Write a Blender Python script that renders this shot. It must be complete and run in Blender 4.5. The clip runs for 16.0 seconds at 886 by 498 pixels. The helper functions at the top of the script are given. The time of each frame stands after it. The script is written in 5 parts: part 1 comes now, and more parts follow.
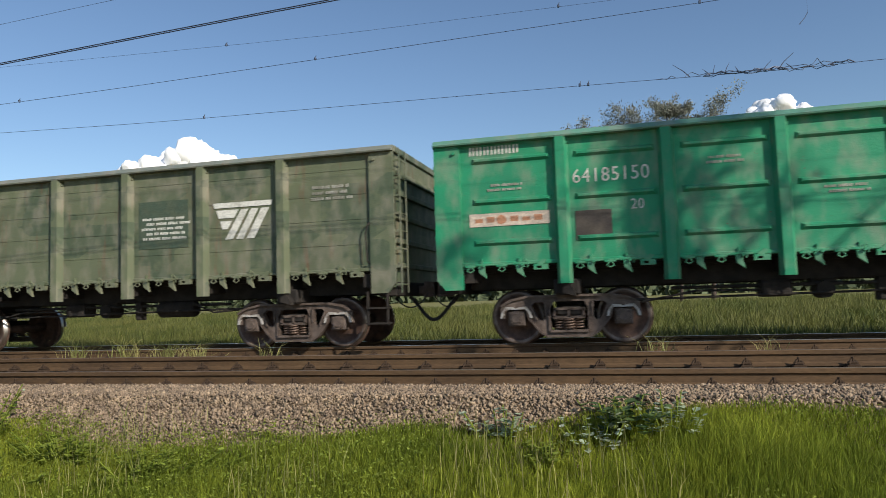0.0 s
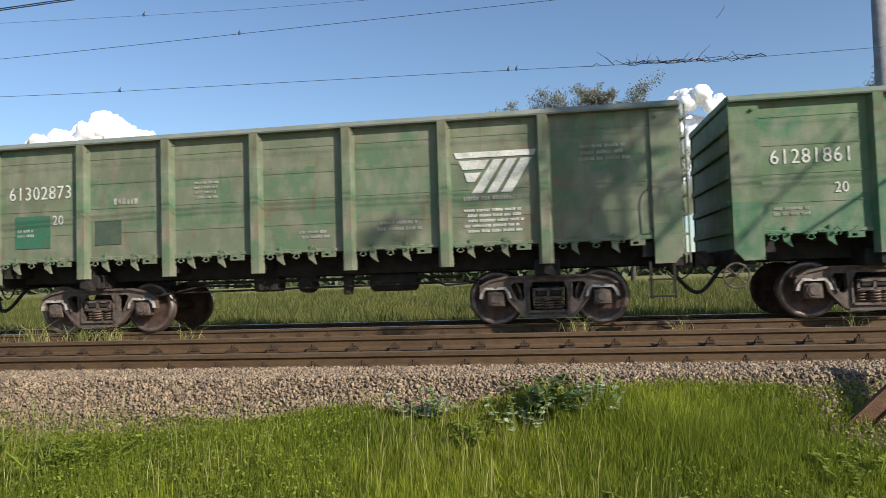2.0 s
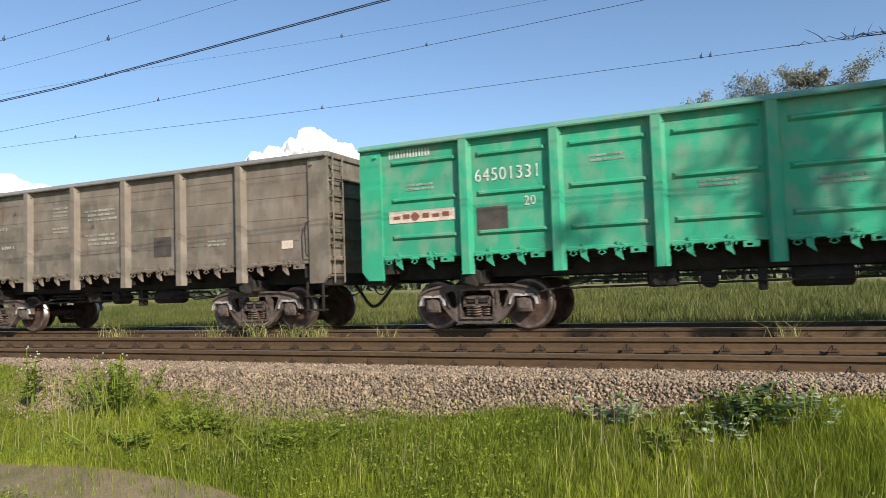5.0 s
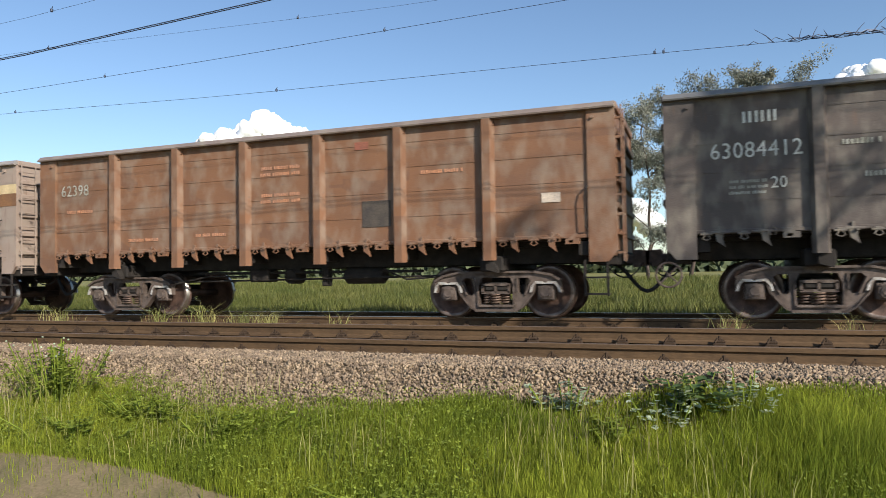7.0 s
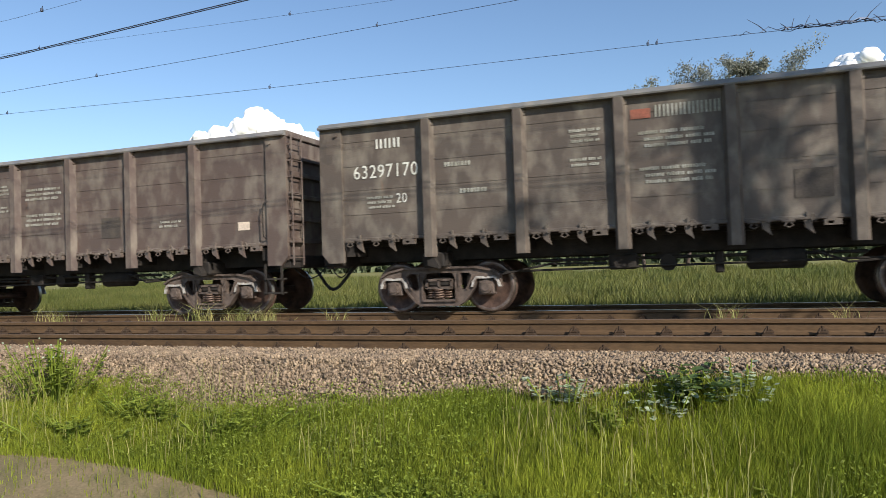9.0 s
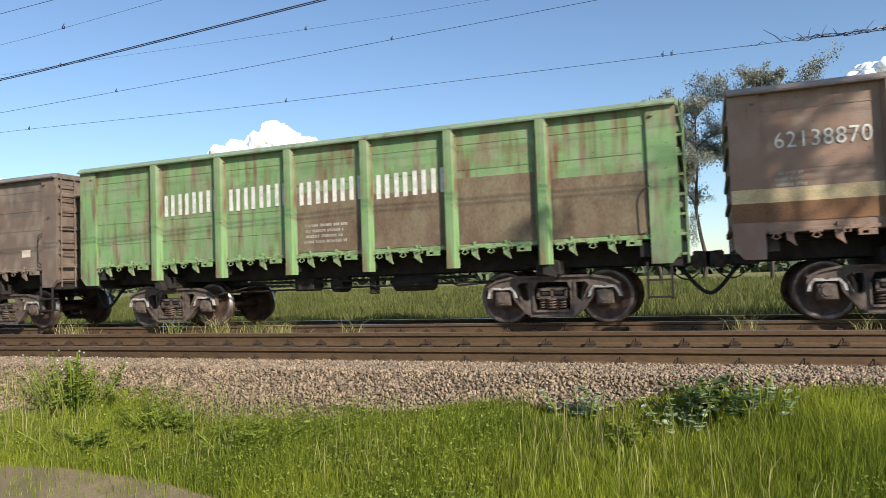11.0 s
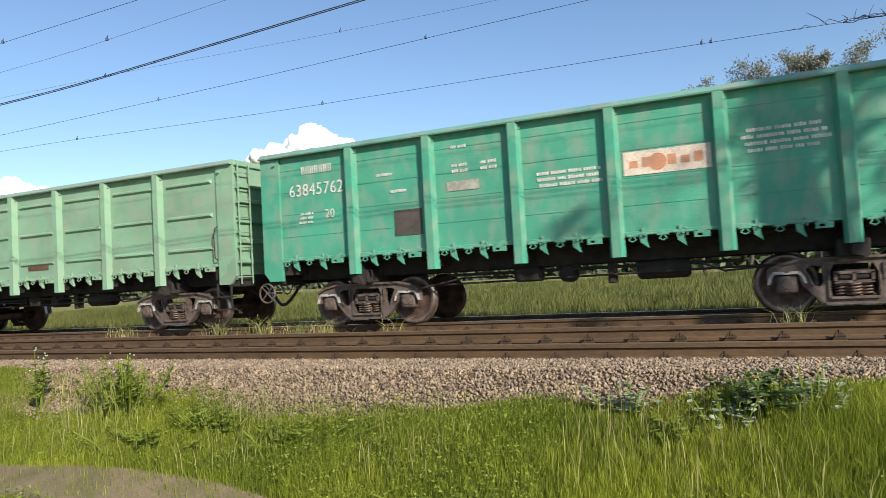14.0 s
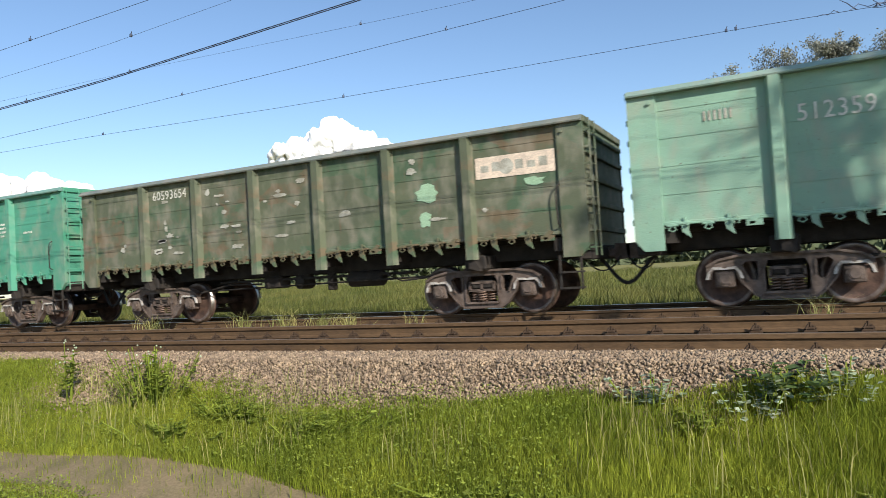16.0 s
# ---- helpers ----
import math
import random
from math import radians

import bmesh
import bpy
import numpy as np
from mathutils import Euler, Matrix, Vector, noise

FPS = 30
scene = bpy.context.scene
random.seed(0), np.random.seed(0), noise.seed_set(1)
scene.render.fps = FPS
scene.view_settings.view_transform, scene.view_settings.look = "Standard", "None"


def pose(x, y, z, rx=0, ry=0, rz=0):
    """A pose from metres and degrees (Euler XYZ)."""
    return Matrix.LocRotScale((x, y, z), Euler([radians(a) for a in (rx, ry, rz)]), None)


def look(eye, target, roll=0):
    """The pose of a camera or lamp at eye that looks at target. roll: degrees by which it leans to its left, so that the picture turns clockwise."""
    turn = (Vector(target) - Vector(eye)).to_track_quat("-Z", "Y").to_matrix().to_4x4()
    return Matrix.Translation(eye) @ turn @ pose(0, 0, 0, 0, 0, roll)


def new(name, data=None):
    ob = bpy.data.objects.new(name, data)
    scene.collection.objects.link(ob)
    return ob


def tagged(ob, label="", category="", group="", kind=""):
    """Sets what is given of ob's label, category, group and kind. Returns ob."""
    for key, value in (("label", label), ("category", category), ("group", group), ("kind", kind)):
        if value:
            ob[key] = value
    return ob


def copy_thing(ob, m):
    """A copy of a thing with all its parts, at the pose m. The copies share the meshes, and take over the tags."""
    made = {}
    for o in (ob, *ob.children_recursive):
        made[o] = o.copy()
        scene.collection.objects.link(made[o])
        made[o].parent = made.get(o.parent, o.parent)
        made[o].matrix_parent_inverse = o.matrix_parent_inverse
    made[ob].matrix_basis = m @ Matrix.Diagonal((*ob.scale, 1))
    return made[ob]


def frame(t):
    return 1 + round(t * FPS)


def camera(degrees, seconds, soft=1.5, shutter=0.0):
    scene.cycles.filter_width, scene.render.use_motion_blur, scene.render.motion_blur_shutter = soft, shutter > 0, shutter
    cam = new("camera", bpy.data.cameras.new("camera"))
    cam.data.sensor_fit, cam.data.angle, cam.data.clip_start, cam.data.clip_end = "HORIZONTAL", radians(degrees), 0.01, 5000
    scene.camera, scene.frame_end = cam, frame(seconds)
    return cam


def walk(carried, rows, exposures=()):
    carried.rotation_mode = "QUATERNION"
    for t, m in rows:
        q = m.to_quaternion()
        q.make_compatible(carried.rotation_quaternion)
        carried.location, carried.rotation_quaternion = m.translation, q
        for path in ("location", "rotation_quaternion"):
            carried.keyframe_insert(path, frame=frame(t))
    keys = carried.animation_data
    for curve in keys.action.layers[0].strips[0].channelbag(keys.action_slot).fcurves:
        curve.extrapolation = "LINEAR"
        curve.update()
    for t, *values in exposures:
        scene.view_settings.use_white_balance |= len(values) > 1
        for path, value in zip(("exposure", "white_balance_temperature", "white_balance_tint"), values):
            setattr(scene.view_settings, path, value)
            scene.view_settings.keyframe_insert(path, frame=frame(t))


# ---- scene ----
cam = camera(65.5, 16.0, soft=0.8, shutter=0.06)
EYE = (0.0, -13.33, 0.87)
# seconds, yaw, pitch, roll of the hand-held camera; place of the train's datum along the track
ROWS = [
    (0, 14.85, 4.15, 1.87, 3.35), (0.5, 11.04, 5.30, 1.53, -5.51), (1.0, 5.63, 3.46, 1.39, -13.92), (1.5, 5.90, 3.30, 1.75, -23.45),
    (2.0, 8.85, 2.47, 1.81, -32.21), (2.5, 12.90, 2.47, 2.19, -40.69), (3, 19.92, 2.87, 3.53, -49.59), (5.5, 24.31, 2.99, 1.95, -92.58),
    (6, 23.95, 2.72, 2.45, -101.24), (6.5, 22.74, 2.31, 2.38, -109.92), (7, 20.36, 1.96, 0.96, -119.19), (7.5, 20.16, 2.12, 1.49, -127.86),
    (8.0, 20.31, 1.85, 1.67, -136.08), (8.5, 20.40, 1.46, 1.87, -144.60), (9, 20.07, 1.52, 1.88, -153.35), (11.5, 21.96, 2.73, 2.36, -196.57),
    (12.0, 22.49, 2.24, 2.76, -205.19), (12.5, 22.54, 2.61, 2.37, -213.83), (13, 22.78, 2.00, 2.89, -222.44), (13.5, 24.37, 1.48, 3.58, -231.04),
    (14.0, 24.60, 2.50, 3.19, -239.64), (14.5, 27.70, 2.31, 3.63, -248.32), (15.0, 26.58, 2.78, 3.21, -256.97), (15.5, 29.45, 2.09, 4.07, -265.25),
    (16, 26.40, 1.95, 3.40, -274.05),
]
walk(cam, [(t, pose(*EYE, 90 + pitch, roll, yaw)) for t, yaw, pitch, roll, s in ROWS],
     [(0.0, 0.10), (0.5, 0.14), (1.0, 0.38), (2.0, 0.35), (3.0, 0.46), (5.5, 0.48), (9.0, 0.46), (11.5, 0.52), (14.5, 0.56), (16.0, 0.57)])

# ---- light ----
SUN_AZ, SUN_EL = 54.0, 29.0  # degrees right of the line across the track, behind the camera
sun_to = Vector((math.sin(radians(SUN_AZ)), -math.cos(radians(SUN_AZ)), math.tan(radians(SUN_EL)))).normalized()
world = bpy.data.worlds.new("sky")
scene.world = world
world.use_nodes = True
wn = world.node_tree.nodes
sky = wn.new("ShaderNodeTexSky")
sky.sky_type, sky.sun_disc = "NISHITA", False
sky.sun_elevation, sky.sun_rotation = radians(SUN_EL), math.atan2(sun_to.x, sun_to.y)
sky.air_density, sky.dust_density, sky.ozone_density = 1.0, 0.4, 3.3
world.node_tree.links.new(sky.outputs[0], wn["Background"].inputs[0])
wn["Background"].inputs[1].default_value = 0.115
sun = new("sun", bpy.data.lights.new("sun", "SUN"))
sun.data.energy, sun.data.angle, sun.data.color = 4.55, radians(0.55), (1.0, 0.93, 0.83)
sun.matrix_world = look(sun_to * 50, (0, 0, 0))


# ---- materials ----
def mat(name, base, second=None, scale=6.0, rough=0.7, metal=0.0, bump=0.3, fine=60.0, stretch=(1, 1, 1), island=0.0, objvar=0.0, translucent=0.0, amount=0.5):
    """A procedural surface: two colours mixed by a coarse noise, a fine grain in tone and relief, and a change from piece to piece."""
    m = bpy.data.materials.new(name)
    m.use_nodes = True
    n, l = m.node_tree.nodes, m.node_tree.links
    b = n["Principled BSDF"]
    b.inputs["Roughness"].default_value, b.inputs["Metallic"].default_value = rough, metal
    b.inputs["Specular IOR Level"].default_value = 0.3
    co = n.new("ShaderNodeTexCoord")
    mp = n.new("ShaderNodeMapping")
    mp.inputs["Scale"].default_value = stretch
    l.new(co.outputs["Object"], mp.inputs["Vector"])
    second = second or tuple(c * 0.7 for c in base)
    t1 = n.new("ShaderNodeTexNoise")
    t1.inputs["Scale"].default_value, t1.inputs["Detail"].default_value = scale, 6
    l.new(mp.outputs[0], t1.inputs["Vector"])
    r = n.new("ShaderNodeValToRGB")
    r.color_ramp.elements[0].position, r.color_ramp.elements[1].position = max(0, amount - 0.14), min(1, amount + 0.14)
    r.color_ramp.elements[0].color, r.color_ramp.elements[1].color = (*second, 1), (*base, 1)
    l.new(t1.outputs["Fac"], r.inputs["Fac"])
    t2 = n.new("ShaderNodeTexNoise")
    t2.inputs["Scale"].default_value, t2.inputs["Detail"].default_value = fine, 4
    l.new(mp.outputs[0], t2.inputs["Vector"])
    mr = n.new("ShaderNodeMapRange")
    mr.inputs[1].default_value, mr.inputs[2].default_value, mr.inputs[3].default_value, mr.inputs[4].default_value = 0.3, 0.7, 0.82, 1.18
    l.new(t2.outputs["Fac"], mr.inputs[0])
    fac = mr.outputs[0]
    for on, kind, out in ((island, "ShaderNodeNewGeometry", "Random Per Island"), (objvar, "ShaderNodeObjectInfo", "Random")):
        if on:
            g = n.new(kind)
            q = n.new("ShaderNodeMapRange")
            q.inputs[3].default_value, q.inputs[4].default_value = 1 - on, 1 + on
            l.new(g.outputs[out], q.inputs[0])
            mu = n.new("ShaderNodeMath")
            mu.operation = "MULTIPLY"
            l.new(fac, mu.inputs[0]), l.new(q.outputs[0], mu.inputs[1])
            fac = mu.outputs[0]
    vm = n.new("ShaderNodeVectorMath")
    vm.operation = "SCALE"
    l.new(r.outputs[0], vm.inputs[0]), l.new(fac, vm.inputs["Scale"])
    l.new(vm.outputs[0], b.inputs["Base Color"])
    if bump:
        bp = n.new("ShaderNodeBump")
        bp.inputs["Strength"].default_value, bp.inputs["Distance"].default_value = bump, 0.01
        l.new(t2.outputs["Fac"], bp.inputs["Height"]), l.new(bp.outputs[0], b.inputs["Normal"])
    if translucent:
        tr = n.new("ShaderNodeBsdfTranslucent")
        ms = n.new("ShaderNodeMixShader")
        ms.inputs[0].default_value = translucent
        l.new(vm.outputs[0], tr.inputs[0]), l.new(b.outputs[0], ms.inputs[1]), l.new(tr.outputs[0], ms.inputs[2])
        l.new(ms.outputs[0], n["Material Output"].inputs[0])
    return m


def paint(name, base, patch, patchiness, rust, rust_colour=(0.16, 0.085, 0.05), seed=0.0, rough=0.55, scar=0.0):
    """Old wagon paint: oblong repainted patches, rust that runs down, chips and dust."""
    m = bpy.data.materials.new(name)
    m.use_nodes = True
    n, l = m.node_tree.nodes, m.node_tree.links
    b = n["Principled BSDF"]
    b.inputs["Specular IOR Level"].default_value = 0.35
    co = n.new("ShaderNodeTexCoord")

    def mapped(sx, sy, sz):
        mp = n.new("ShaderNodeMapping")
        mp.inputs["Scale"].default_value, mp.inputs["Location"].default_value = (sx, sy, sz), (seed * 3.7, 0, seed * 1.3)
        l.new(co.outputs["Object"], mp.inputs["Vector"])
        return mp.outputs[0]

    def noisy(vec, scale, lo, hi, detail=6):
        t = n.new("ShaderNodeTexNoise")
        t.inputs["Scale"].default_value, t.inputs["Detail"].default_value = scale, detail
        l.new(vec, t.inputs["Vector"])
        r = n.new("ShaderNodeMapRange")
        r.inputs[1].default_value, r.inputs[2].default_value = lo, hi
        l.new(t.outputs["Fac"], r.inputs[0])
        return r.outputs[0]

    def mixed(a, c, f):
        x = n.new("ShaderNodeMix")
        x.data_type = "RGBA"
        for s, v in ((x.inputs[6], a), (x.inputs[7], c)):
            if isinstance(v, tuple):
                s.default_value = (*v, 1)
            else:
                l.new(v, s)
        l.new(f, x.inputs[0])
        return x.outputs[2]

    vo = n.new("ShaderNodeTexVoronoi")
    vo.distance = "CHEBYCHEV"
    vo.inputs["Scale"].default_value = 1.0
    l.new(mapped(1.1, 0.01, 1.9), vo.inputs["Vector"])
    sp = n.new("ShaderNodeSeparateColor")
    l.new(vo.outputs["Color"], sp.inputs[0])
    th = n.new("ShaderNodeMapRange")
    th.inputs[1].default_value, th.inputs[2].default_value = 1 - patchiness, 1 - patchiness + 0.02
    l.new(sp.outputs[0], th.inputs[0])
    edge = noisy(mapped(1, 1, 1), 5.0, 0.3, 0.5)
    pm = n.new("ShaderNodeMath")
    pm.operation = "MULTIPLY"
    l.new(th.outputs[0], pm.inputs[0]), l.new(edge, pm.inputs[1])
    fade = noisy(mapped(0.5, 0.5, 0.8), 1.6, 0.35, 0.7)
    c = mixed(base, tuple(x * 0.72 + 0.012 for x in base), fade)
    c = mixed(c, patch, pm.outputs[0])
    if scar:
        v2 = n.new("ShaderNodeTexVoronoi")
        v2.distance = "CHEBYCHEV"
        v2.inputs["Scale"].default_value = 1.0
        l.new(mapped(0.9, 0.01, 1.5), v2.inputs["Vector"])
        s2 = n.new("ShaderNodeSeparateColor")
        l.new(v2.outputs["Color"], s2.inputs[0])
        t2 = n.new("ShaderNodeMapRange")
        t2.inputs[1].default_value, t2.inputs[2].default_value = 1 - scar, 1 - scar + 0.02
        l.new(s2.outputs[1], t2.inputs[0])
        m2 = n.new("ShaderNodeMath")
        m2.operation = "MULTIPLY"
        l.new(t2.outputs[0], m2.inputs[0]), l.new(noisy(mapped(1, 1, 1.6), 3.0, 0.42, 0.62), m2.inputs[1])
        c = mixed(c, tuple(0.5 * a + 0.5 * b for a, b in zip(rust_colour, base)), m2.outputs[0])
    run = noisy(mapped(3.2, 3.2, 0.5), 2.2, 0.72 - rust * 0.4, 0.9 - rust * 0.3)
    c = mixed(c, rust_colour, run)
    chips = noisy(mapped(1, 1, 1), 22.0, 0.70 - rust * 0.08, 0.74)
    c = mixed(c, (0.10, 0.065, 0.05), chips)
    dust = noisy(mapped(1, 1, 0.6), 3.5, 0.45, 1.1)
    c = mixed(c, (0.33, 0.29, 0.23), dust)
    l.new(c, b.inputs["Base Color"])
    grain = noisy(mapped(1, 1, 1), 35.0, 0.2, 0.8)
    r2 = n.new("ShaderNodeMapRange")
    r2.inputs[3].default_value, r2.inputs[4].default_value = rough - 0.1, rough + 0.2
    l.new(grain, r2.inputs[0]), l.new(r2.outputs[0], b.inputs["Roughness"])
    bp = n.new("ShaderNodeBump")
    bp.inputs["Strength"].default_value, bp.inputs["Distance"].default_value = 0.25, 0.010
    dents = noisy(mapped(1, 1, 1), 1.7, 0.2, 0.8, 2)
    ad = n.new("ShaderNodeMath")
    ad.operation = "MULTIPLY_ADD"
    ad.inputs[1].default_value = 3.0
    l.new(dents, ad.inputs[0]), l.new(grain, ad.inputs[2])
    l.new(ad.outputs[0], bp.inputs["Height"]), l.new(bp.outputs[0], b.inputs["Normal"])
    return m


PAINT = paint("wagon_paint", (0.2, 0.2, 0.2), (0.1, 0.1, 0.1), 0.2, 0.3)
DARK = mat("underframe_grime", (0.02, 0.017, 0.015), (0.035, 0.029, 0.024), 5, 0.85, 0, 0.4, 40)
CAST = mat("cast_steel_rusty", (0.15, 0.115, 0.095), (0.075, 0.055, 0.044), 7, 0.6, 0.15, 0.5, 50)
ADAPTER = mat("worn_pale_steel", (0.5, 0.47, 0.43), (0.2, 0.16, 0.13), 9, 0.5, 0.2, 0.3, 60, (1, 1, 1), 0, 0, 0, 0.42)
RIM = mat("worn_wheel_rim", (0.21, 0.165, 0.14), (0.10, 0.07, 0.055), 6, 0.4, 0.5, 0.1, 50)
SPRING = mat("spring_steel", (0.19, 0.13, 0.10), (0.11, 0.07, 0.05), 9, 0.55, 0.3, 0.3, 60)
WHEEL = mat("wheel_steel", (0.13, 0.078, 0.058), (0.06, 0.038, 0.03), 6, 0.6, 0.3, 0.3, 40)
TREAD = mat("polished_steel", (0.45, 0.42, 0.38), (0.33, 0.29, 0.25), 8, 0.32, 1.0, 0.05, 80)
RUBBER = mat("black_rubber", (0.02, 0.02, 0.02), None, 8, 0.6, 0, 0.2, 60)
RUST = mat("rail_rust", (0.113, 0.068, 0.034), (0.082, 0.05, 0.027), 3, 0.8, 0.1, 0.4, 45, (0.3, 1, 1))
HEAD = mat("rail_head", (0.21, 0.15, 0.11), (0.13, 0.09, 0.065), 3, 0.55, 0.3, 0.1, 60, (0.2, 1, 1))
CLIP = mat("rail_clip", (0.055, 0.034, 0.02), None, 8, 0.95, 0.0, 0.4, 60)
CONCRETE = mat("sleeper_concrete", (0.16, 0.112, 0.07), (0.105, 0.072, 0.046), 4, 0.9, 0, 0.5, 50)
MAST = mat("mast_concrete", (0.27, 0.27, 0.28), (0.20, 0.20, 0.21), 3, 0.85, 0, 0.4, 40)
BALLAST = mat("ballast_bed", (0.16, 0.115, 0.072), (0.105, 0.075, 0.048), 12, 0.95, 0, 1.0, 30)
STONE = mat("crushed_granite", (0.35, 0.26, 0.17), (0.20, 0.145, 0.10), 9, 0.9, 0, 0.4, 60, (1, 1, 1), 0.32, 0.0)
STONE_ONE = mat("granite_stone", (0.33, 0.245, 0.175), (0.20, 0.145, 0.10), 9, 0.9, 0, 0.4, 60, (1, 1, 1), 0.0, 0.4)
SOIL = mat("dry_soil", (0.22, 0.165, 0.095), (0.15, 0.125, 0.06), 2.5, 0.95, 0, 0.8, 40)
MEADOW = mat("meadow_soil", (0.17, 0.165, 0.036), (0.22, 0.19, 0.06), 0.4, 0.95, 0, 0.8, 12)
TURF = mat("dark_turf", (0.06, 0.075, 0.018), (0.10, 0.095, 0.035), 3, 0.95, 0, 0.8, 30)
GRASS = mat("grass_blades", (0.30, 0.335, 0.036), (0.18, 0.23, 0.024), 0.8, 0.8, 0, 0, 6, (1, 1, 1), 0.4, 0, 0.45)
DRY = mat("dry_grass", (0.42, 0.37, 0.14), (0.24, 0.26, 0.08), 2, 0.6, 0, 0, 9, (1, 1, 1), 0.3, 0, 0.35)
FIELD = mat("field_grass", (0.18, 0.178, 0.05), (0.10, 0.122, 0.028), 0.3, 0.6, 0, 0, 4, (1, 1, 1), 0.3, 0, 0.35)
WEED = mat("weed_leaf", (0.18, 0.235, 0.028), (0.27, 0.32, 0.05), 4, 0.65, 0, 0.1, 20, (1, 1, 1), 0.3, 0, 0.35)
BURDOCK = mat("burdock_leaf", (0.075, 0.125, 0.04), (0.11, 0.16, 0.05), 4, 0.5, 0, 0.1, 20, (1, 1, 1), 0.3, 0, 0.25)
PALE = mat("pale_leaf", (0.50, 0.54, 0.40), (0.30, 0.37, 0.22), 6, 0.5, 0, 0.1, 20, (1, 1, 1), 0.3, 0, 0.25)
WOODS = mat("woodland_leaf", (0.10, 0.12, 0.06), (0.07, 0.09, 0.045), 0.1, 0.7, 0, 0, 1, (1, 1, 1), 0.3)
# leaf colour lightened and greyed: the haze before far trees is painted in
LEAF = mat("hazed_tree_leaf", (0.31, 0.31, 0.25), (0.22, 0.23, 0.18), 0.6, 0.55, 0, 0, 5, (1, 1, 1), 0.4, 0, 0.35)
BARK = mat("bark", (0.13, 0.10, 0.08), (0.08, 0.06, 0.05), 4, 0.9, 0, 0.8, 20, (1, 1, 0.3))
WIRE = mat("copper_wire", (0.09, 0.11, 0.16), None, 8, 0.5, 0.5, 0, 60)
CLOUD = mat("cloud", (0.9, 0.9, 0.9), (0.82, 0.84, 0.88), 0.004, 1.0, 0, 0, 0.02)
WHITE = mat("white_paint", (0.66, 0.65, 0.58), (0.45, 0.44, 0.38), 7, 0.7, 0, 0, 40, (1, 1, 1), 0, 0, 0, 0.42)
FADED = mat("faded_white_paint", (0.42, 0.41, 0.35), (0.26, 0.25, 0.2), 5, 0.75, 0, 0, 40)
YELLOW = mat("yellow_paint", (0.60, 0.47, 0.27), (0.46, 0.34, 0.19), 3, 0.7, 0, 0.1, 40)
PRIMER = mat("dull_primer", (0.19, 0.15, 0.095), (0.13, 0.085, 0.055), 3, 0.8, 0, 0.2, 30, (1, 1, 0.5))
BROWN = mat("brown_paint", (0.22, 0.11, 0.05), (0.17, 0.09, 0.05), 3, 0.7, 0, 0.1, 40)
RED = mat("red_paint", (0.30, 0.10, 0.065), (0.22, 0.09, 0.06), 5, 0.7, 0, 0.1, 40)
ORANGE = mat("faded_orange_paint", (0.55, 0.25, 0.13), (0.42, 0.22, 0.14), 5, 0.7, 0, 0.1, 40)
CREAM = mat("cream_board", (0.68, 0.56, 0.44), (0.55, 0.45, 0.36), 5, 0.7, 0, 0.1, 40)
SQUARE = mat("dark_stencil_square", (0.06, 0.05, 0.045), (0.09, 0.075, 0.06), 4, 0.8, 0, 0.1, 40)
GREENSQ = mat("fresh_green_square", (0.035, 0.145, 0.085), (0.06, 0.13, 0.075), 4, 0.7, 0, 0.1, 40)
IRON = mat("rusty_red_iron", (0.15, 0.075, 0.045), (0.09, 0.05, 0.03), 6, 0.75, 0.1, 0.5, 50)


# ---- mesh tools ----
def box(bm, x0, x1, y0, y1, z0, z1, bevel=0.0):
    r = bmesh.ops.create_cube(bm, size=1, matrix=Matrix.Translation(((x0 + x1) / 2, (y0 + y1) / 2, (z0 + z1) / 2)) @ Matrix.Diagonal((x1 - x0, y1 - y0, z1 - z0, 1)))
    if bevel:
        es = list({e for v in r["verts"] for e in v.link_edges})
        bmesh.ops.bevel(bm, geom=es, offset=bevel, segments=1, affect="EDGES")


def prism(bm, pts, y0, y1):
    """A flat outline in x and z, drawn out from y0 to y1."""
    a = [bm.verts.new((x, y0, z)) for x, z in pts]
    c = [bm.verts.new((x, y1, z)) for x, z in pts]
    bm.faces.new(a), bm.faces.new(c[::-1])
    for i in range(len(pts)):
        j = (i + 1) % len(pts)
        bm.faces.new((a[j], a[i], c[i], c[j]))


def strip(bm, p, q, half, y0, y1):
    d = Vector((q[0] - p[0], q[1] - p[1])).normalized()
    e = Vector((-d.y, d.x)) * half
    prism(bm, [(p[0] - e.x, p[1] - e.y), (q[0] - e.x, q[1] - e.y), (q[0] + e.x, q[1] + e.y), (p[0] + e.x, p[1] + e.y)], y0, y1)


def rod(bm, p, q, r, sides=8, r2=None):
    p, q = Vector(p), Vector(q)
    m = Matrix.Translation((p + q) / 2) @ (q - p).to_track_quat("Z", "Y").to_matrix().to_4x4()
    bmesh.ops.create_cone(bm, cap_ends=True, segments=sides, radius1=r, radius2=r if r2 is None else r2, depth=(q - p).length, matrix=m)


